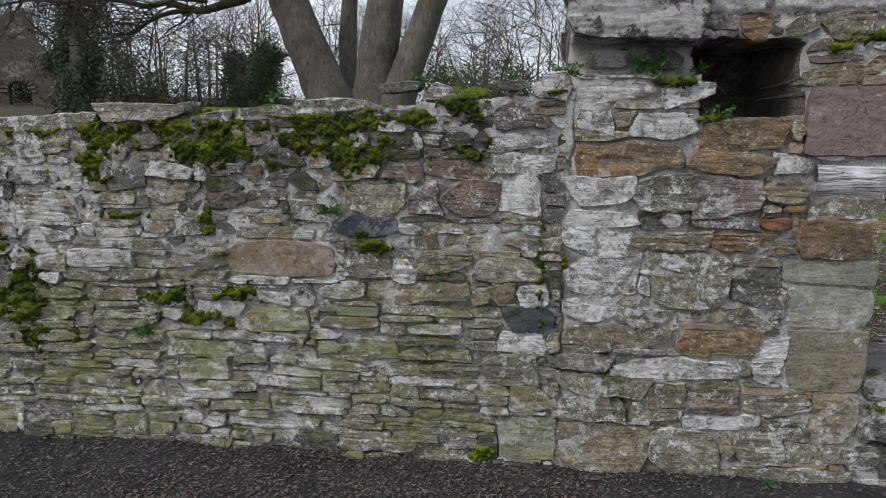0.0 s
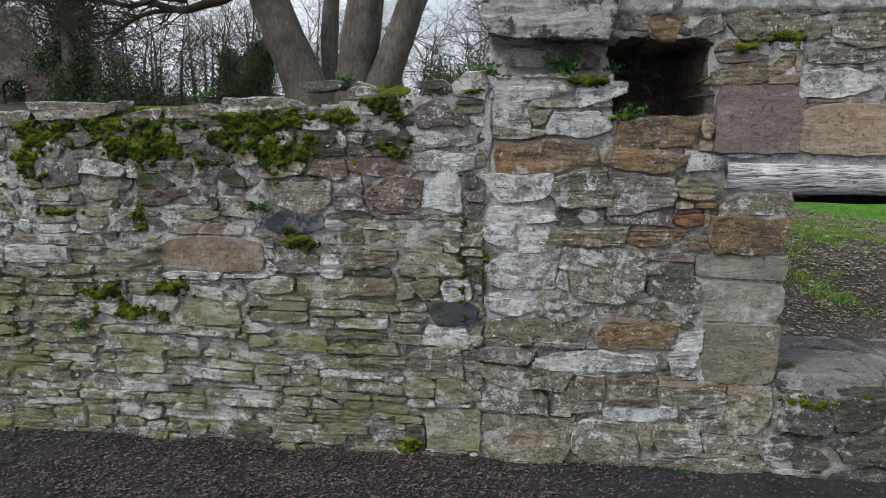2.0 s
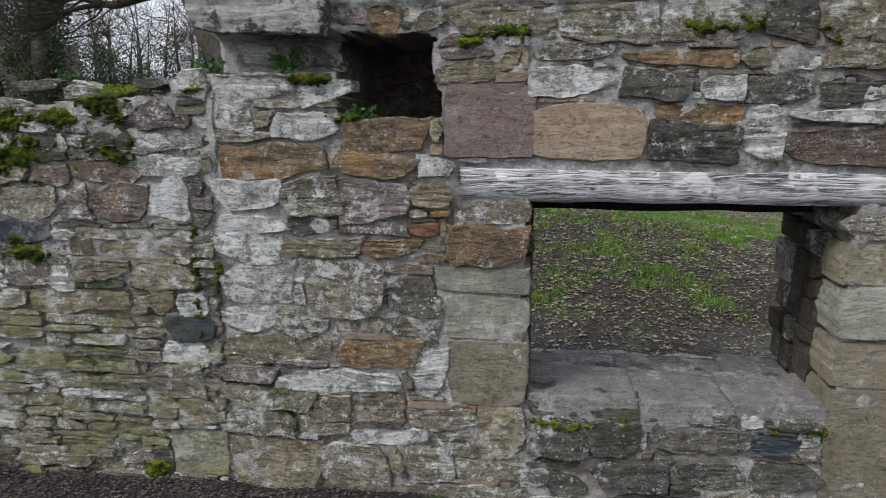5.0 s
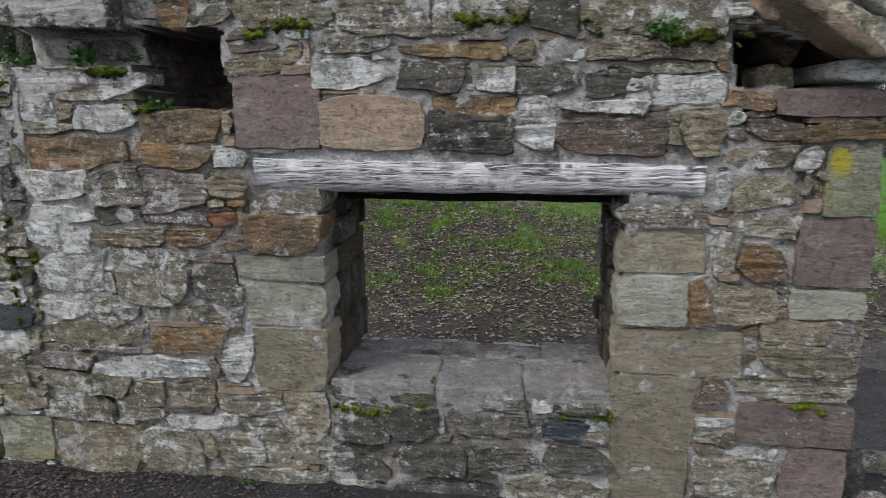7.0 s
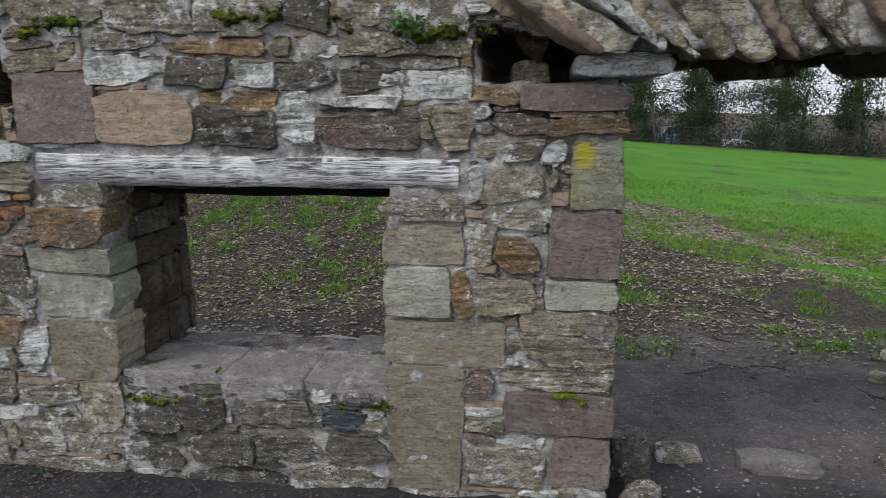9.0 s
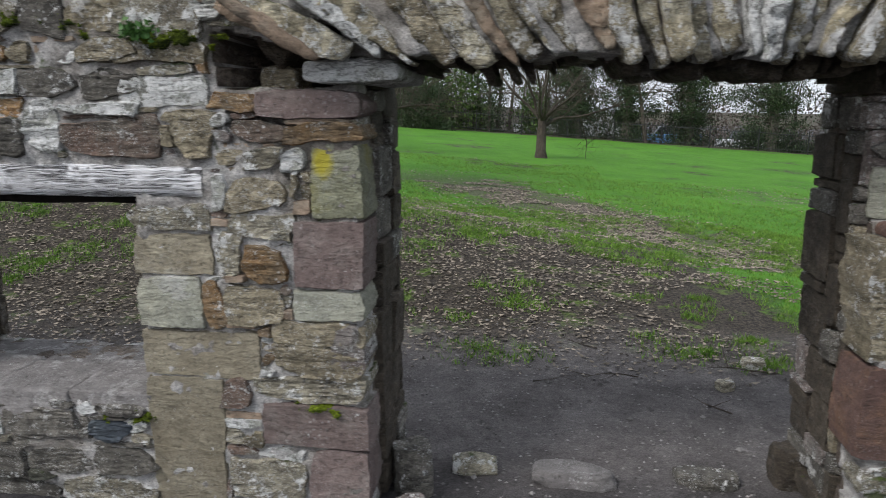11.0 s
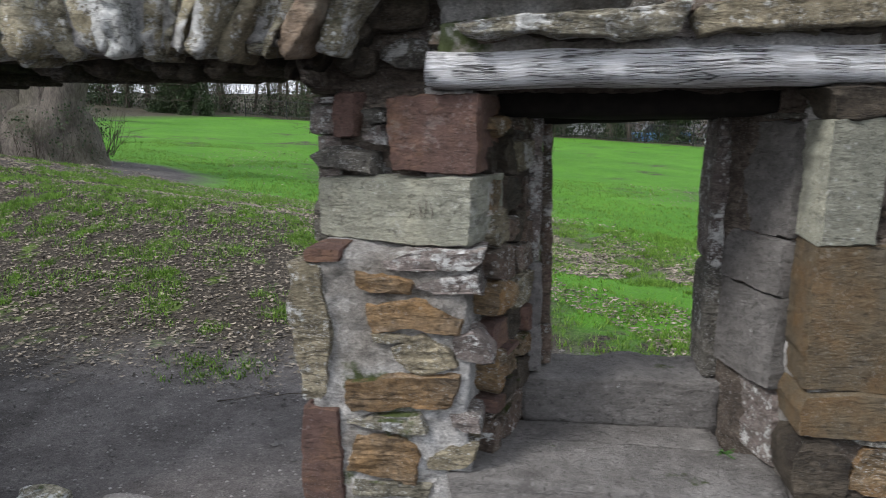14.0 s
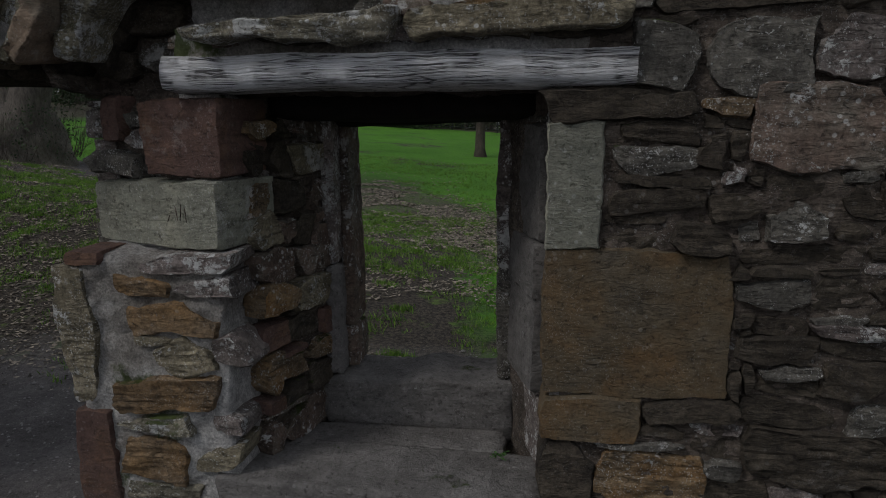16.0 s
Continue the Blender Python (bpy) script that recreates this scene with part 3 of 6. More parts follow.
def wall_core(name, x0, x1, z0, z1, step, solid, face, back, warp, wall):
    """The mortared heart of a wall: a rough face with real openings, jambs and a back."""
    nx, nz = int(round((x1 - x0) / step)), int(round((z1 - z0) / step))
    cells = {(i, j) for i in range(nx) for j in range(nz) if solid(x0 + (i + 0.5) * step, z0 + (j + 0.5) * step)}
    seg = 16
    ids, verts, faces = {}, [], []

    def vert(i, j, k):
        if (i, j, k) not in ids:
            x, z = x0 + i * step, z0 + j * step
            y = face(x, z)
            y += (back - y) * k / seg
            y -= (fuzz(x, y, z, 5) * 0.010 + fuzz(x, y, z, 19, 4) * 0.012 + fuzz(x, 0, z, 55, 9) * 0.007) * (1 if k < seg else 0)
            dx = fuzz(x, y, z, 8, 20) * 0.016 + fuzz(x, y, z, 30, 23) * 0.007
            dz = fuzz(x, y, z, 8, 30) * 0.016 + fuzz(x, y, z, 30, 33) * 0.007
            ids[i, j, k] = len(verts)
            verts.append(warp(x + dx, y, z + dz))
        return ids[i, j, k]

    for i, j in cells:
        a, b, c, d = (i, j), (i + 1, j), (i + 1, j + 1), (i, j + 1)
        faces.append(tuple(vert(*p, 0) for p in (a, b, c, d)))
        faces.append(tuple(vert(*p, seg) for p in (d, c, b, a)))
        for (di, dj), p, q in (((0, -1), a, b), ((1, 0), b, c), ((0, 1), c, d), ((-1, 0), d, a)):
            if (i + di, j + dj) not in cells:
                for k in range(seg):
                    faces.append((vert(*p, k), vert(*p, k + 1), vert(*q, k + 1), vert(*q, k)))
    me = mesh(name, verts, faces, MORTAR, True)
    me.materials.append(INNER)
    # recesses, upper pier and right-hand wall get the darker rubble as painted shade
    for poly in me.polygons:
        cx, cy, cz = poly.center
        shaded = cx > 6.3 + 0.1 * fuzz(cx, 0, cz, 4) or (4.95 < cx < 5.3 and cz > 1.36 + 0.1 * fuzz(cx, 0, cz, 6))
        if FRONT + 0.15 < cy < back - 0.02 or shaded:
            poly.material_index = 1
    return part(name, me, wall)


def tube(V, F, pts, radii, sides=6, cap=True, rough=0.0):
    """Adds a round limb through pts to the lists V and F."""
    first = None
    ref = Vector((0.31, 0.87, 0.38))
    for n, (p, r) in enumerate(zip(pts, radii)):
        d = (Vector(pts[min(n + 1, len(pts) - 1)]) - Vector(pts[max(n - 1, 0)])).normalized()
        a = d.cross(ref).normalized()
        b = d.cross(a)
        base = len(V)
        for s in range(sides):
            t = 2 * math.pi * s / sides
            q = Vector(p) + (a * math.cos(t) + b * math.sin(t)) * r
            if rough:
                q += (q - Vector(p)) * rough * (fuzz(q.x, q.y, q.z, 2.2) * 0.6 + fuzz(q.x, q.y, q.z * 0.4, 9) * 0.35)
            V.append(tuple(q))
        if first is not None:
            for s in range(sides):
                t = (s + 1) % sides
                F.append((first + s, first + t, base + t, base + s))
        first = base
    if cap:
        F.append(tuple(first + s for s in range(sides)))


def limb(V, F, p, d, length, r, level, rng, droop=0.0, sides=5, keep=None, kids=(4, 7), thin=0.003):
    """A branch that wanders and forks."""
    pts, rad, n = [Vector(p)], [r], (2, 3, 5, 11)[min(level, 3)]
    wob = 0.16 if level < 3 else 0.13
    d = Vector(d).normalized()
    for k in range(n):
        d = (d + Vector((rng.gauss(0, wob), rng.gauss(0, wob), rng.gauss(0, wob * 0.9) - droop))).normalized()
        pts.append(pts[-1] + d * length / n)
        rad.append(r * (1 - 0.72 * (k + 1) / n))
    tube(V, F, pts, rad, max(3, sides if level > 1 else 3), False)
    if keep is not None:
        keep.extend(pts)
    if level > 0:
        for _ in range(rng.randint(*kids)):
            t = rng.uniform(0.25, 1.0) * n
            k = min(int(t), n - 1)
            q = pts[k].lerp(pts[k + 1], t - k)
            side = Vector((rng.gauss(0, 1), rng.gauss(0, 1), rng.gauss(0.25, 0.7))).normalized()
            limb(V, F, q, (d * 0.55 + side * 0.85), length * rng.uniform(0.4, 0.68), max(thin, rad[k] * rng.uniform(0.4, 0.62)), level - 1, rng, droop, sides, keep, kids, thin)


def leaf_cloud(V, F, rng, centre, spread, count, size):
    for _ in range(count):
        c = Vector(centre) + Vector((rng.gauss(0, spread[0]), rng.gauss(0, spread[1]), rng.gauss(0, spread[2])))
        a = Vector((rng.gauss(0, 1), rng.gauss(0, 1), rng.gauss(0, 1))).normalized()
        b = a.cross(Vector((rng.gauss(0, 1), rng.gauss(0, 1), rng.gauss(0, 1)))).normalized()
        s = size * rng.uniform(0.6, 1.3)
        n = len(V)
        V.extend((tuple(c - a * s), tuple(c + b * s * 0.6), tuple(c + a * s), tuple(c - b * s * 0.6)))
        F.append((n, n + 1, n + 2, n + 3))


# ---- ground ----
def land(x, y):
    """Height of the ground: level by the wall, a bank behind it, then a lawn that falls to the right."""
    lawn = 0.33 - 0.07 * x
    if x > 25:
        lawn = 0.33 - 1.75 - 0.02 * (x - 25)
    if x < -30:
        lawn = 0.33 + 2.1 + 0.02 * (-30 - x)
    if y > 45:
        lawn += (y - 45) * 0.03 * ease(2, -6, x) if y < 120 else 2.25 * ease(2, -6, x)
        lawn -= 5.5 * ease(46, 85, y) * ease(-2, 8, x)
        lawn += 11 * ease(350, 850, y) * ease(0, 150, x)
    rise = ease(4.2, 8.5, y)
    crest = 8.3 - 0.32 * x
    bump = 0.34 * math.exp(-((y - crest) / 1.9) ** 2) * ease(7.5, 1.0, x) * ease(-7, -3, x)
    mound = 0.22 * math.exp(-((x + 2.6) ** 2 + (y - 11.2) ** 2) / 5.0)
    h = rise * lawn + bump * ease(4.0, 6.0, y) + mound
    h += fuzz(x, y, 0, 0.7) * 0.05 * ease(3.5, 6, y)
    if -9 < x < 12 and -3 < y < 14:
        h += fuzz(x, y, 0, 3.0, 3) * 0.016 + fuzz(x, y, 0, 11.0, 8) * 0.006
        h += 0.035 * math.exp(-((y - 2.72) / 0.10) ** 2) * (0.6 + fuzz(x, 0, 0, 4, 6)) - 0.02
    return h


def axis(lo, fine0, fine1, hi, step, grow):
    v = list(np.arange(fine0, fine1, step))
    s = step
    while v[-1] < hi:
        s *= grow
        v.append(v[-1] + s)
    s = step
    while v[0] > lo:
        s *= grow
        v.insert(0, v[0] - s)
    return v


xs, ys = axis(-700, -3.5, 9.0, 700, 0.075, 1.10), axis(-300, 0.8, 10.0, 900, 0.075, 1.08)
gv = [(x, y, land(x, y)) for y in ys for x in xs]
gf = [(j * len(xs) + i, j * len(xs) + i + 1, (j + 1) * len(xs) + i + 1, (j + 1) * len(xs) + i) for j in range(len(ys) - 1) for i in range(len(xs) - 1)]
ground = tagged(new("ground", mesh("ground", gv, gf, GROUND, True)), "dark gravel path and earth rising to a leaf-strewn bank and lawn", "ground", kind="structure")

# ---- walls: plan ----
FRONT, BACK = 2.77, 3.36
LOW_END = 0.17


def low_top(x):
    return float(np.interp(x, (-6, -2.3, -2.0, -1.75, -1.2, -0.63, -0.35, 0.17), (1.40, 1.44, 1.46, 1.50, 1.49, 1.54, 1.57, 1.60))) + fuzz(x, 0, 0, 5) * 0.02


def low_solid(x, z):
    return z < low_top(x)


def inside(x, z, x0, x1, z0, z1, wob=0.02):
    x, z = x + fuzz(x, 1, z, 6, 2) * wob, z + fuzz(x, 2, z, 6, 7) * wob
    return x0 < x < x1 and z0 < z < z1


def main_solid(x, z):
    """True where the tall wall is masonry."""
    if 1.36 < x < 2.49 and 0.42 < z < 1.21:
        return False
    if inside(x, z, 3.30, 4.985, -1, 1.66, 0.015):
        return False
    if 5.425 < x < 6.265 and 0.46 < z < 1.57:
        return False
    return z < 2.12 + fuzz(x, 0, 0, 3) * 0.08


def main_face(x, z):
    """How far back the mortar face lies: deep in the beam holes and where the facing has fallen."""
    y = FRONT - (0.003 if 4.95 < x < 5.42 and z < 1.12 else 0.006 if 4.95 < x < 5.2 and 1.33 < z < 1.52 else -0.004 if 4.95 < x < 5.46 and 1.1 < z < 1.6 else 0.001 if x > 6.2 else 0.003) + 0.007 * fuzz(x, 0, z, 2.0, 3)
    if inside(x, z, 0.66, 1.03, 1.50, 1.79, 0.03):
        y += 0.54
    elif inside(x, z, 0.05, 0.68, 1.67, 1.80, 0.01):
        y += 0.13
    elif inside(x, z, 2.82, 3.24, 1.58, 1.74, 0.05):
        y += 0.45
    elif inside(x, z, 2.86, 3.36, 1.44, 1.62, 0.03):
        y += 0.05
    elif inside(x, z, 5.00, 5.34, 1.55, 1.80, 0.03):
        y += 0.16
    elif inside(x, z, 5.30, 5.85, 1.70, 1.80, 0.02):
        y += 0.12
    elif 4.9 < x < 5.47 and 1.13 < z < 1.56:
        y += 0.025 + 0.40 * max(0.0, 5.43 - x)
    elif 3.1 < x < 4.98 and z > 1.66:
        y -= 0.03
    elif x < 3.3 and z > 1.9:
        y -= 0.02
    return y


def main_warp(x, y, z):
    """Jambs: the right window narrows towards the outside, and both heads drop."""
    f = ease(2.84, 3.24, y)
    if 5.38 < x < 6.31 and 0.40 < z < 1.63 and y > FRONT + 0.06:
        x = 5.86 + (x - 5.86) * (1 - 0.33 * f)
        if z > 1.5:
            z -= 0.10 * f
    if 1.32 < x < 2.53 and 1.15 < z < 1.27 and y > FRONT + 0.06:
        z -= 0.08 * f
    return (x, y, z)


def same_place(x, y, z):
    return (x, y, z)


wall_low = tagged(new("wall_low"), "low weathered rubble wall of grey and brown sandstone with mossy top", "wall", kind="structure")
wall_core("core", -5.2, LOW_END + 0.02, -0.15, 1.75, 0.0125, low_solid, lambda x, z: FRONT - 0.006 + 0.013 * ease(0.98, 0.78, z), BACK - 0.1, same_place, wall_low)
wall_tall = tagged(new("wall_tall"), "tall ruined rubble wall with window, doorway and beam holes", "wall", kind="structure")
wall_core("core", LOW_END, 8.6, -0.15, 2.25, 0.0125, main_solid, main_face, BACK, main_warp, wall_tall)


def beam(name, x0, x1, z0, z1, y0, y1, sag, parent_label, material=TIMBER):
    """A hewn, split oak lintel."""
    n, rings = 60, 14
    V, F = [], []
    for i in range(n + 1):
        x = x0 + (x1 - x0) * i / n
        for s in range(rings):
            a = 2 * math.pi * (s + 0.5) / rings
            c, d = math.cos(a), math.sin(a)
            q = 1 / max(abs(c), abs(d)) * (1 - 0.05 * (abs(c * d) > 0.35))
            y, z = (y0 + y1) / 2 + c * q * (y1 - y0) / 2, (z0 + z1) / 2 + d * q * (z1 - z0) / 2
            z += sag * (i / n) + fuzz(x, y, z, 2.5) * 0.010 + fuzz(x * 0.3, y, z, 18) * 0.007
            y += fuzz(x * 0.2, y, z, 30, 4) * 0.007 + fuzz(x, y, z, 4, 8) * 0.008
            end = fuzz(x, y * 3, z * 3, 5) * 0.012 if i in (0, n) else 0
            V.append((x + end, y, z))
    for i in range(n):
        for s in range(rings):
            t = (s + 1) % rings
            F.append((i * rings + s, i * rings + t, (i + 1) * rings + t, (i + 1) * rings + s))
    F.append(tuple(range(rings)))
    F.append(tuple(n * rings + s for s in reversed(range(rings))))
    return tagged(new(name, mesh(name, V, F, material, True)), parent_label, "lintel")


beam("timber_lintel", 1.12, 2.75, 1.195, 1.335, FRONT - 0.018, 3.05, -0.012, "silver-grey weathered timber lintel over the wide window")
beam("timber_lintel", 5.32, 6.44, 1.548, 1.645, FRONT - 0.035, 3.0, -0.01, "grey split timber lintel over the narrow window")
# inner lintels added behind; the shadow under the heads is in their colour
beam("inner_lintel", 1.28, 2.58, 1.12, 1.25, 3.06, 3.35, 0.0, "blackened timber lintel behind the silver one, wide window", SHADETIMBER)
beam("inner_lintel", 5.42, 6.28, 1.47, 1.60, 3.01, 3.20, 0.0, "blackened timber lintel deep in the narrow window", SHADETIMBER)
beam("inner_lintel", 5.42, 6.28, 1.455, 1.58, 3.205, 3.35, 0.0, "blackened timber lintel at the outside of the narrow window", SHADETIMBER)


# ---- stonework ----
def low_style(u, v):
    if v < 0.72:
        return 0.10, 0.40, 0.028, 0.062, "ggggbggpgwgg"
    if v < 1.05:
        return 0.09, 0.32, 0.03, 0.075, "gggbgwwgmb"
    if v > 1.32:
        return 0.07, 0.24, 0.035, 0.085, "gkmmgpkbw"
    return 0.07, 0.24, 0.04, 0.09, "ggkbwpgkm"


def main_style(u, v):
    if u > 6.25:
        # mostly the dark stone: shade on the right-hand wall put into its colour
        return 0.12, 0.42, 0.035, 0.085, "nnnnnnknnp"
    if u > 4.9:
        return 0.07, 0.22, 0.03, 0.08, "nnkpbrO"
    if u < 0.62:
        return 0.10, 0.26, 0.05, 0.10, "wwggbwp"
    if v > 1.75:
        return 0.14, 0.36, 0.05, 0.14, "ggbwgkb"
    if 1.37 < u < 2.48 and v < 0.43:
        return 0.08, 0.22, 0.04, 0.09, "kkmkgw"
    return 0.08, 0.26, 0.035, 0.085, "gbbpwcOgr"


def flat_solid(x, z):
    """Where face stones may lie on the tall wall."""
    if not main_solid(x, z):
        return False
    for x0, x1, z0, z1 in ((1.11, 2.76, 1.185, 1.345), (0.64, 1.05, 1.49, 1.80), (0.17, 0.66, 1.67, 1.80), (2.80, 3.34, 1.56, 1.76), (5.31, 6.45, 1.54, 1.65), (4.98, 5.33, 1.55, 1.80), (5.30, 5.80, 1.69, 1.80), (4.95, 5.46, 0.02, 1.14), (4.95, 5.215, 1.32, 1.56)):
        if x0 < x < x1 and z0 < z < z1:
            return False
    return not (2.98 + (z - 1.74) * -0.5 < x < 5.08 and z > 1.60)


low = Courses(wall_low, pose(0, FRONT, 0), -5.2, LOW_END - 0.005, -0.06, 1.72, low_solid, low_style, 11, 0.12)
main = Courses(wall_tall, pose(0, FRONT, 0), LOW_END, 8.6, -0.06, 2.2, flat_solid, main_style, 23, 0.12)


def low_stone(x0, x1, z0, z1, kind, **more):
    low.place(x0, x1, z0, z1, kind, **more)


def main_stone(x0, x1, z0, z1, kind, **more):
    main.place(x0, x1, z0, z1, kind, **more)


low_stone(-2.32, -1.85, 1.45, 1.51, 'g')
low_stone(-1.84, -1.44, 1.49, 1.57, 'g')
low_stone(-1.23, -0.97, 1.49, 1.55, 'g')
low_stone(-0.97, -0.63, 1.52, 1.57, 'g')
low_stone(-1.43, -1.24, 1.46, 1.52, 'p')
low_stone(-0.61, -0.44, 1.60, 1.64, 'k')
low_stone(-0.41, -0.30, 1.57, 1.64, 'g')
low_stone(0.02, 0.16, 1.57, 1.68, 'g')
low_stone(-0.12, 0.01, 1.61, 1.65, 'k')
low_stone(-2.25, -1.98, 1.34, 1.46, 'g')
low_stone(-1.83, -1.64, 1.19, 1.29, 'k')
low_stone(-1.72, -1.56, 1.37, 1.44, 'k')
low_stone(-1.18, -1.07, 1.39, 1.44, 'p')
low_stone(-2.29, -2.00, 1.02, 1.19, 'g')
low_stone(-1.94, -1.69, 1.13, 1.19, 'b')
low_stone(-1.91, -1.69, 1.03, 1.06, 'b')
low_stone(-1.64, -1.47, 1.14, 1.24, 'g')
low_stone(-1.38, -1.19, 1.12, 1.18, 'r')
low_stone(-1.67, -1.53, 1.00, 1.05, 'b')
low_stone(-1.52, -1.26, 0.99, 1.06, 'k')
low_stone(-1.25, -0.89, 0.99, 1.04, 'b')
low_stone(-1.29, -0.81, 0.82, 0.98, 'c')
low_stone(-0.81, -0.53, 1.00, 1.09, 'd')
low_stone(-0.76, -0.56, 0.83, 0.94, 'p')
low_stone(-0.56, -0.46, 0.81, 0.90, 'w')
low_stone(-0.46, -0.21, 0.86, 0.95, 'b')
low_stone(-0.80, -0.60, 1.24, 1.31, 'b')
low_stone(-0.58, -0.42, 1.24, 1.33, 'r')
low_stone(-0.40, -0.13, 1.26, 1.34, 'r')
low_stone(-0.75, -0.50, 1.10, 1.23, 'g')
low_stone(-0.49, -0.35, 1.10, 1.25, 'p')
low_stone(-0.34, -0.11, 1.10, 1.25, 'r')
low_stone(-1.00, -0.77, 1.07, 1.16, 'g')
low_stone(-0.42, -0.02, 1.03, 1.07, 'g')
low_stone(-0.14, 0.12, 1.28, 1.36, 'w')
low_stone(-0.10, 0.07, 1.11, 1.27, 'w')
low_stone(-0.15, 0.01, 1.37, 1.44, 'w')
low_stone(-0.13, 0.03, 1.46, 1.56, 'p')
low_stone(-0.48, -0.34, 1.44, 1.50, 'p')
low_stone(-0.66, -0.22, 0.72, 0.82, 'b')
low_stone(-0.19, 0.06, 0.83, 0.93, 'g')
low_stone(-0.02, 0.11, 0.71, 0.83, 'w')
low_stone(-0.14, -0.04, 0.73, 0.81, 'b')
low_stone(-0.08, 0.13, 0.62, 0.71, 'd')
low_stone(-0.10, 0.11, 0.50, 0.61, 'w')
low_stone(-0.18, 0.07, 0.37, 0.50, 'g')
low_stone(-0.05, 0.12, 0.25, 0.37, 'b')
low_stone(-0.09, 0.15, 0.03, 0.22, 'y')
low_stone(-0.18, -0.10, 0.01, 0.14, 'm')
low_stone(-0.90, -0.67, 0.73, 0.79, 'g')
low_stone(-0.81, -0.62, 0.65, 0.70, 'y')
low_stone(-0.88, -0.62, 0.60, 0.65, 'b')
low_stone(-1.61, -1.23, 0.44, 0.52, 'g')
low_stone(-2.10, -1.79, 0.27, 0.33, 'g')
low_stone(-2.37, -2.22, -0.01, 0.08, 'k')
low_stone(-2.12, -1.91, 0.01, 0.11, 'k')
low_stone(-1.03, -0.82, 0.00, 0.08, 'k')
low_stone(-1.22, -0.93, 0.57, 0.67, 'b')
low_stone(-1.28, -1.15, 0.42, 0.52, 'k')
low_stone(-0.60, -0.22, 0.67, 0.71, 'g')
low_stone(-2.34, -2.17, 0.65, 0.76, 'b')
low_stone(-2.23, -2.03, 0.89, 0.96, 'g')
low_stone(-1.88, -1.57, 0.93, 0.98, 'g')
low_stone(-2.06, -1.75, 0.84, 0.92, 'w')
low_stone(-1.19, -1.01, 1.16, 1.20, 'p')
low_stone(-1.11, -1.00, 1.21, 1.27, 'p')
main_stone(0.19, 0.62, 1.81, 1.93, 'G')
main_stone(0.64, 0.78, 1.82, 1.92, 'p')
main_stone(0.78, 0.90, 1.79, 1.90, 'o')
main_stone(0.19, 0.49, 1.57, 1.65, 'p')
main_stone(0.51, 0.71, 1.55, 1.65, 'w')
main_stone(0.20, 0.33, 1.45, 1.56, 'w')
main_stone(0.34, 0.66, 1.53, 1.57, 'b')
main_stone(0.42, 0.67, 1.42, 1.52, 'w')
main_stone(0.68, 1.00, 1.37, 1.49, 'O')
main_stone(0.19, 0.62, 1.28, 1.41, 'O')
main_stone(0.64, 0.96, 1.28, 1.37, 'O')
main_stone(0.17, 0.44, 1.15, 1.27, 'w')
main_stone(0.44, 0.67, 1.13, 1.28, 'g')
main_stone(0.67, 0.93, 1.12, 1.27, 'p')
main_stone(0.93, 1.08, 1.17, 1.25, 'b')
main_stone(0.18, 0.45, 1.07, 1.14, 'w')
main_stone(0.16, 0.40, 0.95, 1.07, 'w')
main_stone(0.46, 0.65, 1.06, 1.13, 'k')
main_stone(0.67, 0.92, 1.06, 1.12, 'p')
main_stone(0.93, 1.04, 1.06, 1.11, 'R')
main_stone(1.07, 1.38, 0.95, 1.11, 'O', depth=0.2)
main_stone(1.09, 1.38, 1.11, 1.20, 'g', depth=0.2)
main_stone(0.43, 0.74, 0.98, 1.05, 'b')
main_stone(0.74, 0.96, 0.98, 1.05, 'O')
main_stone(0.17, 0.47, 0.78, 0.94, 'w')
main_stone(0.49, 0.83, 0.89, 0.98, 'g')
main_stone(0.52, 0.81, 0.74, 0.88, 'g')
main_stone(0.83, 1.02, 0.76, 0.92, 'k')
main_stone(0.17, 0.38, 0.67, 0.74, 'w')
main_stone(0.39, 0.60, 0.65, 0.73, 'g')
main_stone(0.17, 0.61, 0.56, 0.66, 'b')
main_stone(0.64, 0.97, 0.53, 0.65, 'O')
main_stone(1.05, 1.38, 0.67, 0.84, 'G', depth=0.2)
main_stone(1.02, 1.38, 0.85, 0.95, 'G', depth=0.2)
main_stone(1.07, 1.38, 0.40, 0.66, 'u', depth=0.2)
main_stone(0.94, 1.07, 0.43, 0.62, 'w')
main_stone(0.15, 0.38, 0.44, 0.52, 'p')
main_stone(0.38, 0.89, 0.43, 0.53, 'w')
main_stone(0.16, 0.53, 0.35, 0.44, 'g')
main_stone(0.54, 0.68, 0.30, 0.41, 'b')
main_stone(0.68, 0.91, 0.32, 0.42, 'b')
main_stone(0.13, 0.45, 0.22, 0.34, 'g')
main_stone(0.91, 1.19, 0.29, 0.37, 'g')
main_stone(1.19, 1.38, 0.18, 0.40, 'b', depth=0.2)
main_stone(0.47, 0.67, 0.24, 0.31, 'g')
main_stone(0.68, 0.99, 0.21, 0.28, 'w')
main_stone(0.16, 0.55, -0.03, 0.21, 'b')
main_stone(0.56, 0.84, -0.01, 0.20, 'g')
main_stone(1.01, 1.19, 0.17, 0.28, 'g')
main_stone(0.84, 0.90, 0.09, 0.20, 'b')
main_stone(1.10, 1.38, 0.08, 0.17, 'g', depth=0.2)
main_stone(0.83, 1.38, -0.03, 0.05, 'g', depth=0.2)
main_stone(0.91, 1.09, 0.06, 0.21, 'g')
main_stone(1.06, 1.38, 1.36, 1.62, 'P', depth=0.2)
main_stone(1.34, 1.77, 1.35, 1.55, 'c')
main_stone(1.78, 2.09, 1.35, 1.48, 'k')
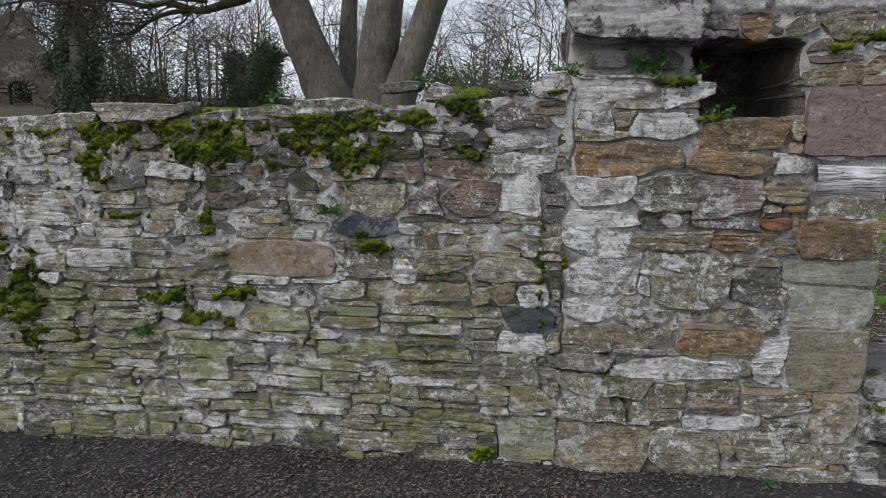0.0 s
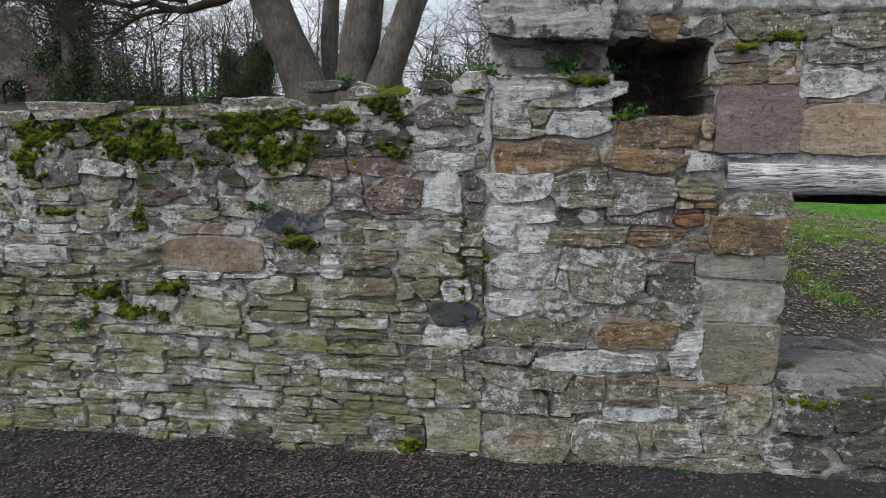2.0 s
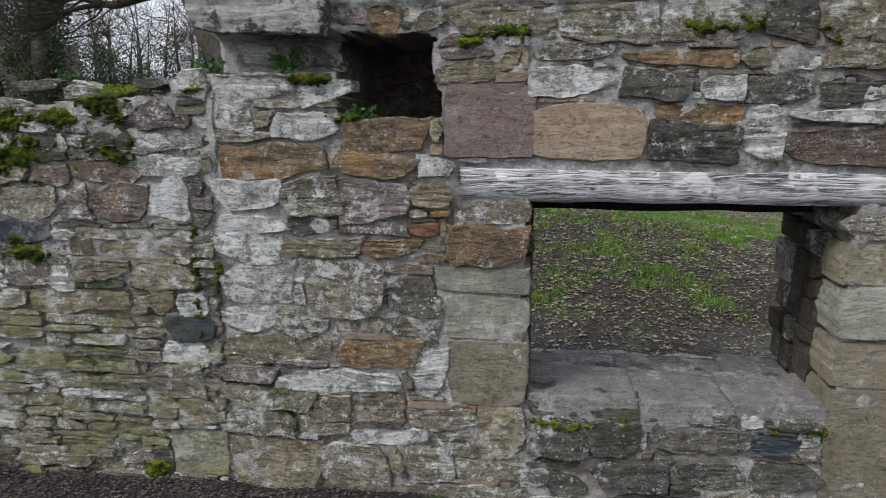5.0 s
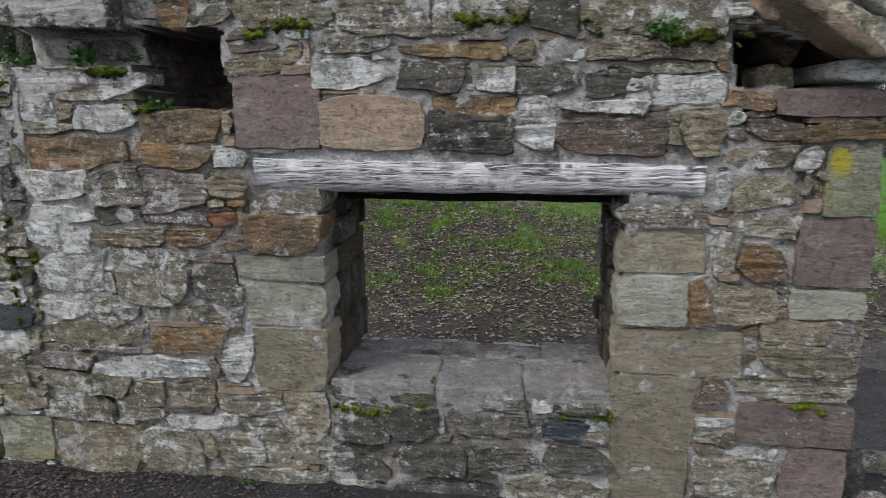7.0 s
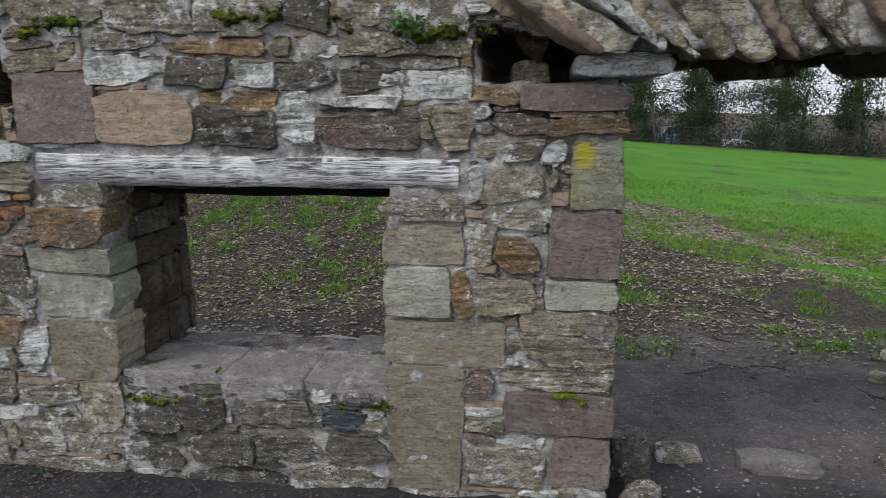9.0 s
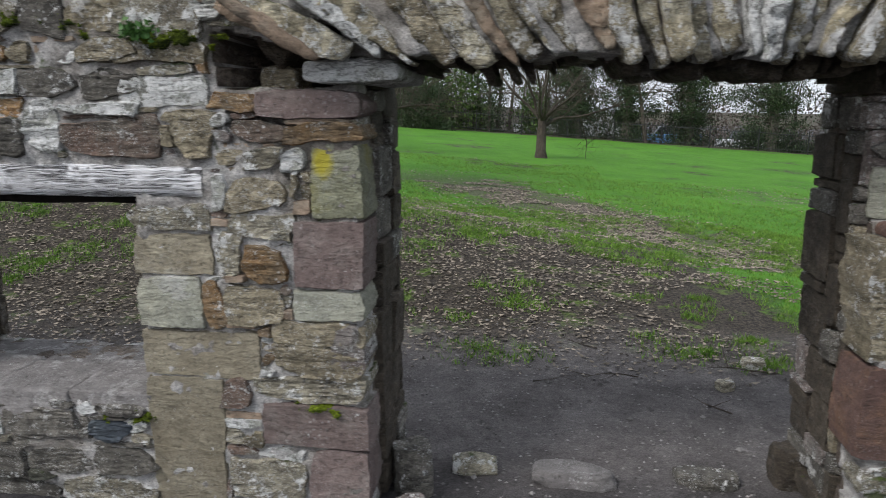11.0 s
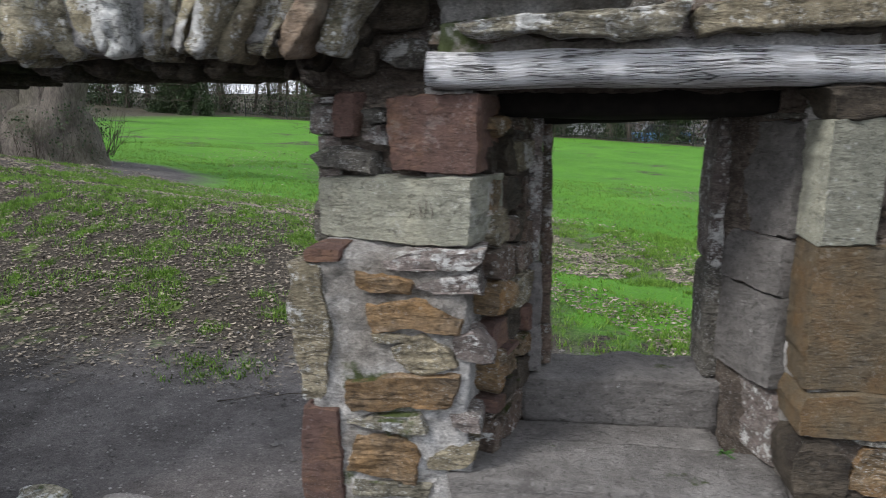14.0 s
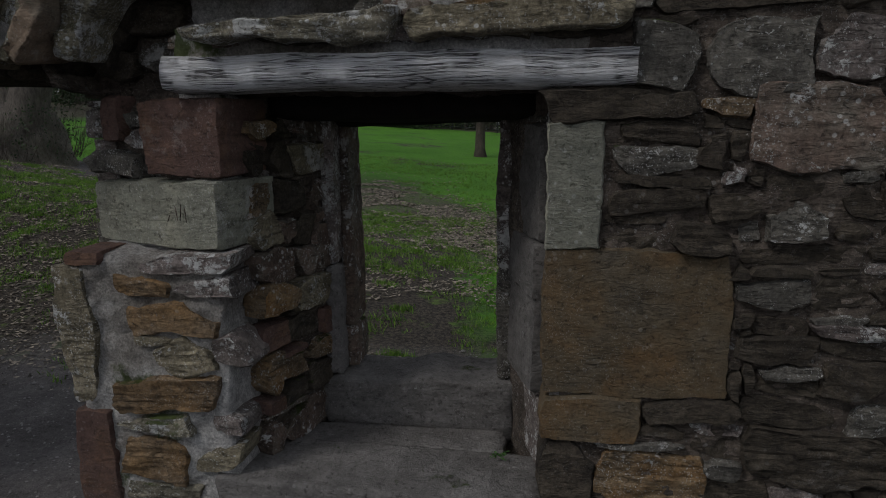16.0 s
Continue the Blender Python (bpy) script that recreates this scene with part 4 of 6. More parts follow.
main_stone(1.80, 2.09, 1.48, 1.55, 'O')
main_stone(2.09, 2.23, 1.36, 1.54, 'w')
main_stone(2.24, 2.61, 1.34, 1.47, 'r')
main_stone(2.24, 2.54, 1.49, 1.53, 'w')
main_stone(2.66, 2.80, 1.33, 1.51, 'b')
main_stone(1.36, 1.66, 1.57, 1.67, 'w')
main_stone(1.68, 1.91, 1.56, 1.66, 'k')
main_stone(1.95, 2.08, 1.56, 1.64, 'w')
main_stone(2.08, 2.32, 1.54, 1.64, 'k')
main_stone(2.33, 2.54, 1.54, 1.64, 'k')
main_stone(2.47, 2.80, 1.51, 1.61, 'w', depth=0.2)
main_stone(1.03, 1.24, 1.62, 1.70, 'b')
main_stone(1.46, 1.79, 1.76, 1.89, 'g')
main_stone(1.80, 2.12, 1.75, 1.89, 'g')
main_stone(2.13, 2.29, 1.75, 1.88, 'k')
main_stone(2.30, 2.53, 1.75, 1.88, 'b')
main_stone(2.47, 2.77, 1.74, 1.87, 'g', depth=0.2)
main_stone(1.26, 1.45, 1.78, 1.87, 'g')
main_stone(1.07, 1.25, 1.79, 1.90, 'b')
main_stone(1.67, 2.06, 1.68, 1.73, 'O')
main_stone(2.33, 2.56, 1.66, 1.74, 'b')
main_stone(2.47, 2.79, 1.65, 1.73, 'b', depth=0.2)
main_stone(1.37, 1.65, 1.69, 1.75, 'g')
main_stone(2.47, 2.77, 1.08, 1.18, 'g', depth=0.2)
main_stone(2.47, 2.77, 0.92, 1.07, 'u', depth=0.2)
main_stone(2.47, 2.72, 0.72, 0.91, 'G', depth=0.2)
main_stone(2.73, 2.80, 0.73, 0.90, 'O')
main_stone(2.47, 2.92, 0.54, 0.71, 'u', depth=0.2)
main_stone(2.47, 2.77, 0.25, 0.53, 'u', depth=0.2)
main_stone(2.47, 2.76, 0.02, 0.25, 'u', depth=0.2)
main_stone(2.84, 3.05, 1.16, 1.28, 'b')
main_stone(2.84, 3.07, 1.06, 1.15, 'g')
main_stone(2.89, 3.04, 0.90, 1.03, 'O')
main_stone(2.78, 2.88, 0.93, 1.07, 'g')
main_stone(2.81, 3.02, 0.75, 0.89, 'b')
main_stone(3.14, 3.32, 1.13, 1.39, 'y', depth=0.2)
main_stone(3.07, 3.32, 0.89, 1.12, 'P', depth=0.2)
main_stone(3.06, 3.32, 0.77, 0.88, 'G', depth=0.2)
main_stone(2.97, 3.32, 0.68, 0.76, 'b', depth=0.2)
main_stone(2.98, 3.32, 0.55, 0.67, 'b', depth=0.2)
main_stone(3.19, 3.32, 0.53, 0.76, 'p', depth=0.2)
main_stone(2.77, 2.89, 0.42, 0.53, 'r')
main_stone(2.89, 3.32, 0.45, 0.55, 'g', depth=0.2)
main_stone(2.92, 3.32, 0.29, 0.45, 'P', depth=0.2)
main_stone(2.89, 3.07, 0.22, 0.27, 'w')
main_stone(3.09, 3.32, 0.07, 0.28, 'P', depth=0.2)
main_stone(2.79, 3.08, 0.05, 0.21, 'g')
main_stone(2.96, 3.32, 1.47, 1.56, 'P', depth=0.2)
main_stone(2.87, 3.05, 1.39, 1.46, 'r')
main_stone(3.06, 3.32, 1.39, 1.45, 'O', depth=0.2)
main_stone(2.90, 3.03, 1.29, 1.37, 'g')
main_stone(3.04, 3.12, 1.30, 1.38, 'w')
main_stone(2.78, 2.83, 1.16, 1.28, 'w')
main_stone(1.39, 1.62, 0.20, 0.36, 'k')
main_stone(1.62, 1.81, 0.22, 0.37, 'k')
main_stone(1.84, 2.17, 0.25, 0.38, 'k')
main_stone(2.22, 2.38, 0.25, 0.34, 'd')
main_stone(1.33, 1.61, 0.03, 0.14, 'k')
main_stone(1.64, 1.93, 0.07, 0.19, 'k')
main_stone(1.96, 2.20, 0.11, 0.22, 'k')
main_stone(2.22, 2.48, 0.11, 0.23, 'k')
main_stone(1.64, 2.05, -0.04, 0.06, 'k')
main_stone(2.07, 2.47, -0.00, 0.10, 'g')
main_stone(5.20, 5.45, 1.33, 1.53, 'D', depth=0.2, out=-0.045, swing=-10)
main_stone(4.97, 5.46, 1.14, 1.32, 'G', depth=0.2, out=-0.165, swing=-20, turn=0)
main_stone(5.19, 5.45, 1.08, 1.13, 'p', depth=0.2)
main_stone(5.12, 5.27, 1.02, 1.07, 'o')
main_stone(5.28, 5.45, 1.02, 1.07, 'p', depth=0.2)
main_stone(5.15, 5.40, 0.92, 1.00, 'o', depth=0.2)
main_stone(5.23, 5.37, 0.80, 0.89, 'b', depth=0.2)
main_stone(5.07, 5.39, 0.69, 0.79, 'o', depth=0.2)
main_stone(5.08, 5.30, 0.63, 0.675, 'g', depth=0.2)
main_stone(5.09, 5.28, 0.48, 0.61, 'o', depth=0.2)
main_stone(4.935, 5.04, 0.70, 1.09, 'b', depth=0.2)
main_stone(4.94, 5.06, 0.37, 0.69, 'D', depth=0.2)
main_stone(5.03, 5.10, 1.42, 1.54, 'D', out=-0.14, swing=-18)
main_stone(4.97, 5.16, 1.34, 1.39, 'k', depth=0.2, out=-0.15, swing=-18)
main_stone(6.25, 6.38, 1.17, 1.47, 'G', depth=0.2)
main_stone(6.25, 6.68, 0.81, 1.17, 'B', depth=0.2)
main_stone(6.25, 6.48, 0.69, 0.80, 'B', depth=0.2)
main_stone(6.38, 6.64, 0.53, 0.67, 'O')
main_stone(6.69, 6.96, 1.36, 1.54, 'r')
main_stone(6.44, 6.57, 1.54, 1.67, 'k')
main_stone(6.59, 6.80, 1.53, 1.68, 'k')
main_stone(6.25, 6.58, 1.47, 1.53, 'n', depth=0.2)
main_stone(6.59, 6.69, 1.48, 1.52, 'O')
main_stone(6.41, 6.59, 1.35, 1.41, 'k')
main_stone(6.73, 7.05, 0.60, 0.74, 'n')
main_stone(6.89, 7.03, 0.83, 0.92, 'n')
main_stone(6.81, 6.95, 1.55, 1.68, 'p')
main_stone(6.40, 6.61, 1.26, 1.32, 'n')
main_stone(6.25, 6.37, 0.51, 0.68, 'n', depth=0.2)
main_stone(6.49, 6.71, 0.75, 0.81, 'n')
main_stone(6.70, 6.87, 0.91, 0.97, 'n')
main_stone(4.98, 5.08, 1.10, 1.138, 'D')
main_stone(5.13, 5.20, 1.455, 1.50, 'k', out=-0.10, swing=-18)
main_stone(5.13, 5.20, 1.405, 1.45, 'p', out=-0.10, swing=-18)
main_stone(5.16, 5.27, 0.885, 0.912, 'b')
main_stone(5.09, 5.31, 0.43, 0.47, 'g')
main_stone(5.12, 5.34, 0.34, 0.42, 'b')
main_stone(4.98, 5.20, 0.24, 0.34, 'g')
main_stone(5.22, 5.46, 0.20, 0.32, 'b')
main_stone(4.98, 5.28, 0.05, 0.20, 'g')
main_stone(5.30, 5.50, 0.03, 0.17, 'p')
main_stone(5.39, 5.455, 0.84, 0.91, 'p')
main_stone(5.38, 5.45, 0.64, 0.68, 'p')
main_stone(5.30, 5.44, 0.52, 0.60, 'b')

low.fill().build(290, -0.6)
main.fill()
laid = main.specs
main.specs = [s for s in laid if s[0] < 3.4]
main.build(290, 1.7)
main.specs = [s for s in laid if s[0] >= 3.4]
main.build(420, 6.0)


def jamb(m, u1, v0, v1, style, seed, depth=0.06, calm=True):
    Courses(wall_tall, m, 0.0, u1, v0, v1, lambda u, v: True, style, seed, depth, 0.01, calm).fill().build(400)


# dark stones line the reveals: their shadow is put into the stone colour
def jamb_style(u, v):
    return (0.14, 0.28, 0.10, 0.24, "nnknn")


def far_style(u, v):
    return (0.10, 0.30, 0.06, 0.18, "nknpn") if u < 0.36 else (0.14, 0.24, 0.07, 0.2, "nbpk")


def warm_style(u, v):
    return 0.08, 0.26, 0.035, 0.13, "rDnrOrrnb"


def dressed_style(u, v):
    return 0.30, 0.40, 0.14, 0.34, "SpSkS"


def facing(x, y, towards):
    """A face set across the wall that starts at (x, y) and runs the way towards points; u grows along it."""
    a = math.degrees(math.atan2(towards[1], towards[0]))
    return pose(x, y, 0, 0, 0, a)


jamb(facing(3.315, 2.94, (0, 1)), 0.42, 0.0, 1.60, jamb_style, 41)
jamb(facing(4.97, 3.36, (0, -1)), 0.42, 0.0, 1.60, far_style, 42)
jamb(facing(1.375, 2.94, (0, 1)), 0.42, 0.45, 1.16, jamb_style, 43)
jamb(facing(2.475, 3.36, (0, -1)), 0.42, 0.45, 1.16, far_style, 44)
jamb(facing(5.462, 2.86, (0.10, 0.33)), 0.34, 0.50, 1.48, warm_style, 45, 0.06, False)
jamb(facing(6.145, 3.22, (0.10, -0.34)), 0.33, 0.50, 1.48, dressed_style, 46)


# the back face, plainly coursed
def back_solid(x, z):
    return main_solid(-x, z)


Courses(wall_tall, pose(0, BACK - 0.005, 0, 0, 0, 180), -8.6, -0.17, -0.05, 2.1, back_solid, lambda u, v: (0.2, 0.5, 0.09, 0.2, "gkbn"), 51, 0.05, 0.02).fill().build(0)

# sills: flat slabs let into the wall
def sill(x0, x1, y0, y1, top, kind, turn=0.0, proud=0.010):
    verts, faces = stone_data(x1 - x0, y1 - y0, 0.11, x0 * 7 + y0, 0.02, proud, 0.45, True)
    ob = new("sill_slab", mesh("sill_slab", verts, faces, STONES[kind], True))
    ob.parent = wall_tall
    ob.matrix_local = Matrix(((1, 0, 0, x0), (0, 0, 1, y0), (0, -1, 0, top), (0, 0, 0, 1))) @ pose(0, 0, 0, turn)
    return ob


for x0, x1, y0, y1 in ((1.37, 1.80, 2.755, 3.10), (1.795, 2.145, 2.745, 3.05), (2.14, 2.485, 2.755, 3.08), (1.365, 1.77, 3.09, 3.36), (1.765, 2.22, 3.045, 3.31), (2.215, 2.49, 3.07, 3.35)):
    sill(x0, x1, y0, y1, (0.445 if y0 < 3 else 0.418) + 0.010 * math.sin(x0 * 9), "s")
for x0, x1, y0, y1, kind in ((5.36, 6.26, 2.735, 3.00, "S"), (5.50, 6.14, 2.99, 3.13, "S")):
    sill(x0, x1, y0, y1, 0.50 + 0.02 * (x0 > 5.8), kind)


def upright(name, x0, x1, z0, z1, y, depth, kind, seed, **more):
    """A dressed block or strip, standing in the wall."""
    verts, faces = stone_data(x1 - x0, z1 - z0, depth, seed, more.get("blunt", 0.1), more.get("proud", 0.008), more.get("rough", 0.5), True)
    ob = new(name, mesh(name, verts, faces, STONES[kind], True))
    ob.parent = wall_tall
    ob.matrix_local = pose(x0, y, z0, more.get("tip", 0), more.get("turn", 0), more.get("swing", 0))
    return ob


upright("outer_sill", 5.54, 6.16, 0.46, 0.660, 3.15, 0.23, "S", 3, rough=1.0)
upright("window_jamb", 5.555, 5.605, 0.66, 1.02, 3.17, 0.08, "s", 5)
upright("window_jamb", 5.555, 5.60, 1.02, 1.47, 3.18, 0.08, "p", 6)
upright("window_jamb", 5.595, 5.64, 0.66, 0.80, 3.235, 0.12, "r", 7)
upright("window_jamb", 5.595, 5.635, 0.80, 1.47, 3.24, 0.12, "r", 8)
upright("window_jamb", 6.10, 6.155, 0.66, 1.02, 3.18, 0.17, "k", 9)
upright("window_jamb", 6.10, 6.15, 1.02, 1.47, 3.18, 0.17, "p", 11)
# ledge over the narrow window and stones that jut out beside the beam holes
upright("ledge_stone", 5.40, 5.92, 1.655, 1.715, FRONT - 0.07, 0.3, "g", 10, rough=2.0)
upright("ledge_stone", 5.93, 6.42, 1.66, 1.73, FRONT - 0.06, 0.3, "b", 12, rough=2.0)
upright("ledge_stone", 5.22, 5.62, 1.80, 1.90, FRONT - 0.08, 0.3, "w", 13, rough=1.6)
upright("ledge_stone", 0.15, 0.665, 1.79, 2.0, FRONT - 0.085, 0.4, "k", 14, rough=1.5, blunt=0.05)
upright("springer_stone", 3.13, 3.46, 1.58, 1.66, FRONT - 0.03, 0.5, "w", 15, rough=0.6, blunt=0.25)
upright("stone", 2.92, 3.06, 1.56, 1.65, FRONT + 0.14, 0.15, "b", 16, blunt=0.4)
upright("stone", 3.02, 3.34, 1.475, 1.555, FRONT + 0.02, 0.15, "P", 17, blunt=0.4)
upright("stone", 0.24, 0.40, 1.70, 1.78, FRONT + 0.10, 0.1, "g", 18, blunt=0.5)
upright("stone", 0.44, 0.62, 1.69, 1.77, FRONT + 0.10, 0.1, "p", 19, blunt=0.5)
for a, b, c, d, q in ((5.04, 5.16, 1.58, 1.66, "n"), (5.17, 5.31, 1.60, 1.68, "k"), (5.06, 5.30, 1.70, 1.79, "n")):
    upright("stone", a, b, c, d, FRONT + 0.12, 0.12, q, a * 9, blunt=0.5)

# faint carved strokes on the pale block of the right-hand pier
for n, (cx, cz, ch, ct) in enumerate(((5.258, 1.222, 0.022, 25), (5.288, 1.238, 0.040, -10), (5.303, 1.240, 0.045, 8), (5.320, 1.236, 0.042, -5))):
    V, F = [], []
    tube(V, F, [(0, 0, -ch / 2), (0.002, -0.001, 0), (0, 0, ch / 2)], (0.001, 0.0018, 0.001), 5, True)
    part("carved_stroke", mesh("carved_stroke", V, F, INNER), wall_tall, "", pose(cx, FRONT - 0.0215 + 0.364 * (5.43 - cx), cz, 0, ct, -20))

# the flat arch over the doorway: thin slabs on edge, fanned out
arng = random.Random(77)
x = 3.02
while x < 5.03:
    w = arng.uniform(0.034, 0.088)
    f = (x - 3.02) / 2.0
    lean = -55 + 60 * ease(0.1, 0.95, f) + 30 * ease(0.62, 1.0, f) + arng.uniform(-4, 4)
    h = arng.uniform(0.42, 0.52)
    foot = 1.635 + 0.055 * ease(0.14, 0.0, f) + 0.03 * ease(0.9, 1.0, f) + arng.uniform(-0.030, 0.022)
    verts, faces = stone_data(w * 1.04, h, 0.16, arng.uniform(0, 90), arng.uniform(0.05, 0.45), 0.02, 2.4, True)
    ob = new("arch_slab", mesh("arch_slab", verts, faces, STONES[arng.choice("aaawabgaca")], True))
    ob.parent = wall_tall
    ob.matrix_local = pose(x, FRONT - 0.05 + arng.uniform(-0.07, 0.05), foot, arng.uniform(-3, 6), lean, arng.uniform(-6, 6))
    # back slabs of the dark stone paint the underside of the arch as shaded
    verts, faces = stone_data(w * 1.1, h, 0.46, arng.uniform(0, 90), 0.2, 0.01, 1.5, False)
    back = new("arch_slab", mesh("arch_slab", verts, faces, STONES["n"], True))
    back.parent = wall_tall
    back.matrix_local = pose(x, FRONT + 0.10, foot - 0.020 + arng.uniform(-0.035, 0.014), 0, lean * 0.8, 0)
    x += w * (1 / max(0.62, math.cos(radians(lean)))) * 0.93


# ---- moss, plants, leaves, gravel ----
def moss_field(x, z, patches):
    f = 0.0
    for mx, mz, sx, sz, thick in patches:
        d = ((x - mx) / sx) ** 2 + ((z - mz) / sz) ** 2
        if d < 9:
            f = max(f, thick * math.exp(-d / 2))
    return f


def moss(patches, seed):
    """A springy carpet with a ragged edge, and loose tufts along it."""
    rng = random.Random(seed)
    step, cells, ids, V, F, TV, TF = 0.006, set(), {}, [], [], [], []

    def depth(x, z):
        return moss_field(x, z, patches) + 0.55 * fuzz(x, 2, z, 11, 5) + 0.50 * fuzz(x, 2, z, 34, 8) + 0.25 * fuzz(x, 2, z, 80, 3) - 0.47

    for mx, mz, sx, sz, _ in patches:
        for i in range(int((mx - 2.2 * sx) / step), int((mx + 2.2 * sx) / step)):
            for j in range(int((mz - 2.2 * sz) / step), int((mz + 2.2 * sz) / step)):
                x, z = i * step, j * step
                if x < LOW_END and z > low_top(x) + 0.05:
                    continue
                if (i, j) not in cells and depth(x, z) > 0:
                    cells.add((i, j))

    def vert(i, j):
        if (i, j) not in ids:
            x, z = i * step, j * step
            d = max(0.0, depth(x, z))
            y = FRONT - 0.014 - 0.022 * min(1.0, d * 1.6) ** 0.6 - 0.014 * fuzz(x, 0, z, 40, 2) - 0.010 * fuzz(x, 0, z, 95, 4)
            if d <= 0.02:
                y += 0.02
            over = z - low_top(x) if x < LOW_END else -1
            if over > 0:
                y += over * 2.5
            ids[i, j] = len(V)
            V.append((x + 0.003 * fuzz(x, 1, z, 90), y, z + 0.003 * fuzz(x, 1, z, 90, 7)))
        return ids[i, j]

    for i, j in sorted(cells):
        F.append((vert(i, j), vert(i + 1, j), vert(i + 1, j + 1), vert(i, j + 1)))
        for _ in range(2 if rng.random() < 0.6 else 1):
            x, y, z = V[ids[i, j]]
            a, s = rng.uniform(0, 6.283), rng.uniform(0.003, 0.007)
            n = len(TV)
            TV.extend(((x + math.cos(a) * s * 0.5, y, z + math.sin(a) * s * 0.5), (x - math.cos(a) * s * 0.5, y, z - math.sin(a) * s * 0.5), (x + rng.gauss(0, 0.5) * s, y - s * rng.uniform(0.4, 1.2), z + rng.uniform(-0.6, 1.2) * s)))
            TF.append((n, n + 1, n + 2))
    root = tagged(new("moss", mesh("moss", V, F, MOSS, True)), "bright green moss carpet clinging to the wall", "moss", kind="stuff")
    tagged(part("moss_tufts", mesh("moss_tufts", TV, TF, MOSSTUFT), root), kind="stuff")


moss((
    (0.160, 0.86, 0.010, 0.10, 0.62), (-1.36, 1.47, 0.213, 0.042, 0.95), (-1.30, 1.38, 0.163, 0.072, 0.93), (-1.42, 1.55, 0.200, 0.017, 1.03), (-1.85, 1.42, 0.125, 0.072, 0.77), (-1.88, 1.30, 0.088, 0.084, 0.74), (-0.80, 1.49, 0.200, 0.042, 0.91),
    (-0.95, 1.42, 0.112, 0.060, 0.81), (-0.47, 1.50, 0.125, 0.024, 0.97), (-0.22, 1.56, 0.094, 0.054, 1.10), (-0.25, 1.37, 0.050, 0.048, 0.95), (-0.62, 1.37, 0.125, 0.060, 0.73), (-0.75, 1.30, 0.062, 0.060, 0.76),
    (-1.05, 1.33, 0.062, 0.036, 0.83), (-1.55, 0.72, 0.080, 0.040, 0.85), (-1.42, 0.62, 0.150, 0.030, 0.82), (-1.25, 0.72, 0.080, 0.040, 0.75), (-0.70, 1.02, 0.050, 0.014, 0.94), (-1.75, 1.08, 0.062, 0.014, 0.88),
    (-1.38, 1.08, 0.025, 0.060, 0.82), (-0.62, 0.96, 0.062, 0.024, 0.77), (0.07, 0.85, 0.018, 0.192, 0.78), (-2.30, 0.70, 0.100, 0.144, 0.67), (-2.25, 0.50, 0.125, 0.072, 0.66), (-0.16, 0.03, 0.037, 0.036, 0.77),
    (-2.15, 1.45, 0.150, 0.036, 0.74), (0.10, 1.63, 0.044, 0.024, 1.03)), 5)
moss((
    (0.57, 1.64, 0.062, 0.012, 1.02), (0.70, 1.50, 0.062, 0.018, 0.88), (1.30, 1.80, 0.075, 0.024, 0.77), (2.00, 1.80, 0.188, 0.024, 0.72), (2.65, 1.73, 0.150, 0.024, 0.72), (1.15, 1.76, 0.037, 0.012, 0.99),
    (1.55, 0.34, 0.125, 0.014, 0.73), (1.75, 0.36, 0.025, 0.060, 0.73), (2.40, 0.37, 0.062, 0.024, 0.71), (3.05, 0.04, 0.037, 0.018, 0.91), (3.13, 0.44, 0.075, 0.012, 0.85)), 6)


def herb(x, y, z, size, count, seed, label):
    """A small wall plant: stalks with lobed leaflets."""
    rng = random.Random(seed)
    root = tagged(new("wall_plant"), label, "plant", "wall plants")
    root.location = (x, y, z)
    V, F, SV, SF = [], [], [], []
    for _ in range(count):
        a = rng.uniform(0, 2 * math.pi)
        d = Vector((math.cos(a), -abs(math.sin(a)) * 0.8, rng.uniform(-0.2, 0.9))).normalized()
        tip = d * size * rng.uniform(0.4, 1.0)
        tube(SV, SF, [(0, 0, 0), tuple(tip * 0.5 + Vector((0, 0, size * 0.12))), tuple(tip)], (0.0012, 0.001, 0.0006), 3, False)
        for q in range(5):
            leaf_cloud(V, F, rng, tip * (0.45 + 0.14 * q), (size * 0.05,) * 3, 1, size * 0.13)
    part("stalks", mesh("stalks", SV, SF, HERB), root)
    part("leaves", mesh("leaves", V, F, HERB), root)


for n, (x, y, z, s, c) in enumerate(((-0.82, 2.755, 1.11, 0.07, 26), (-1.70, 2.755, 0.54, 0.06, 22), (0.47, 2.80, 1.685, 0.09, 34), (0.66, 2.79, 1.68, 0.05, 10), (0.75, 2.80, 1.505, 0.08, 22),
                                     (0.15, 2.83, 1.67, 0.08, 26), (-0.45, 2.85, 1.64, 0.07, 20), (2.58, 2.75, 1.74, 0.09, 30), (-1.05, 2.80, 1.585, 0.06, 14), (-0.35, 2.75, 0.85, 0.04, 8), (1.02, 2.70, 0.02, 0.04, 12), (6.13, 2.95, 0.525, 0.035, 10))):
    herb(x, y, z, s, c, 100 + n, "small green leafy plant rooted in the wall joints")


def litter(count, where, size, seed, material, name, label):
    rng = random.Random(seed)
    V, F = [], []
    while count:
        x, y = where(rng)
        if x is None:
            continue
        count -= 1
        z = land(x, y) + rng.uniform(0.002, 0.012)
        a, s = rng.uniform(0, 6.283), size * rng.uniform(0.5, 1.4)
        c, d = math.cos(a) * s, math.sin(a) * s
        n = len(V)
        V.extend(((x - c, y - d, z + rng.uniform(0, 0.5) * s), (x + d * 0.45, y - c * 0.45, z), (x + c, y + d, z + rng.uniform(0, 0.6) * s), (x - d * 0.45, y + c * 0.45, z + rng.uniform(0, 0.4) * s)))
        F.append((n, n + 1, n + 2))
        F.append((n, n + 2, n + 3))
    tagged(new(name, mesh(name, V, F, material)), label, "leaves", kind="stuff")


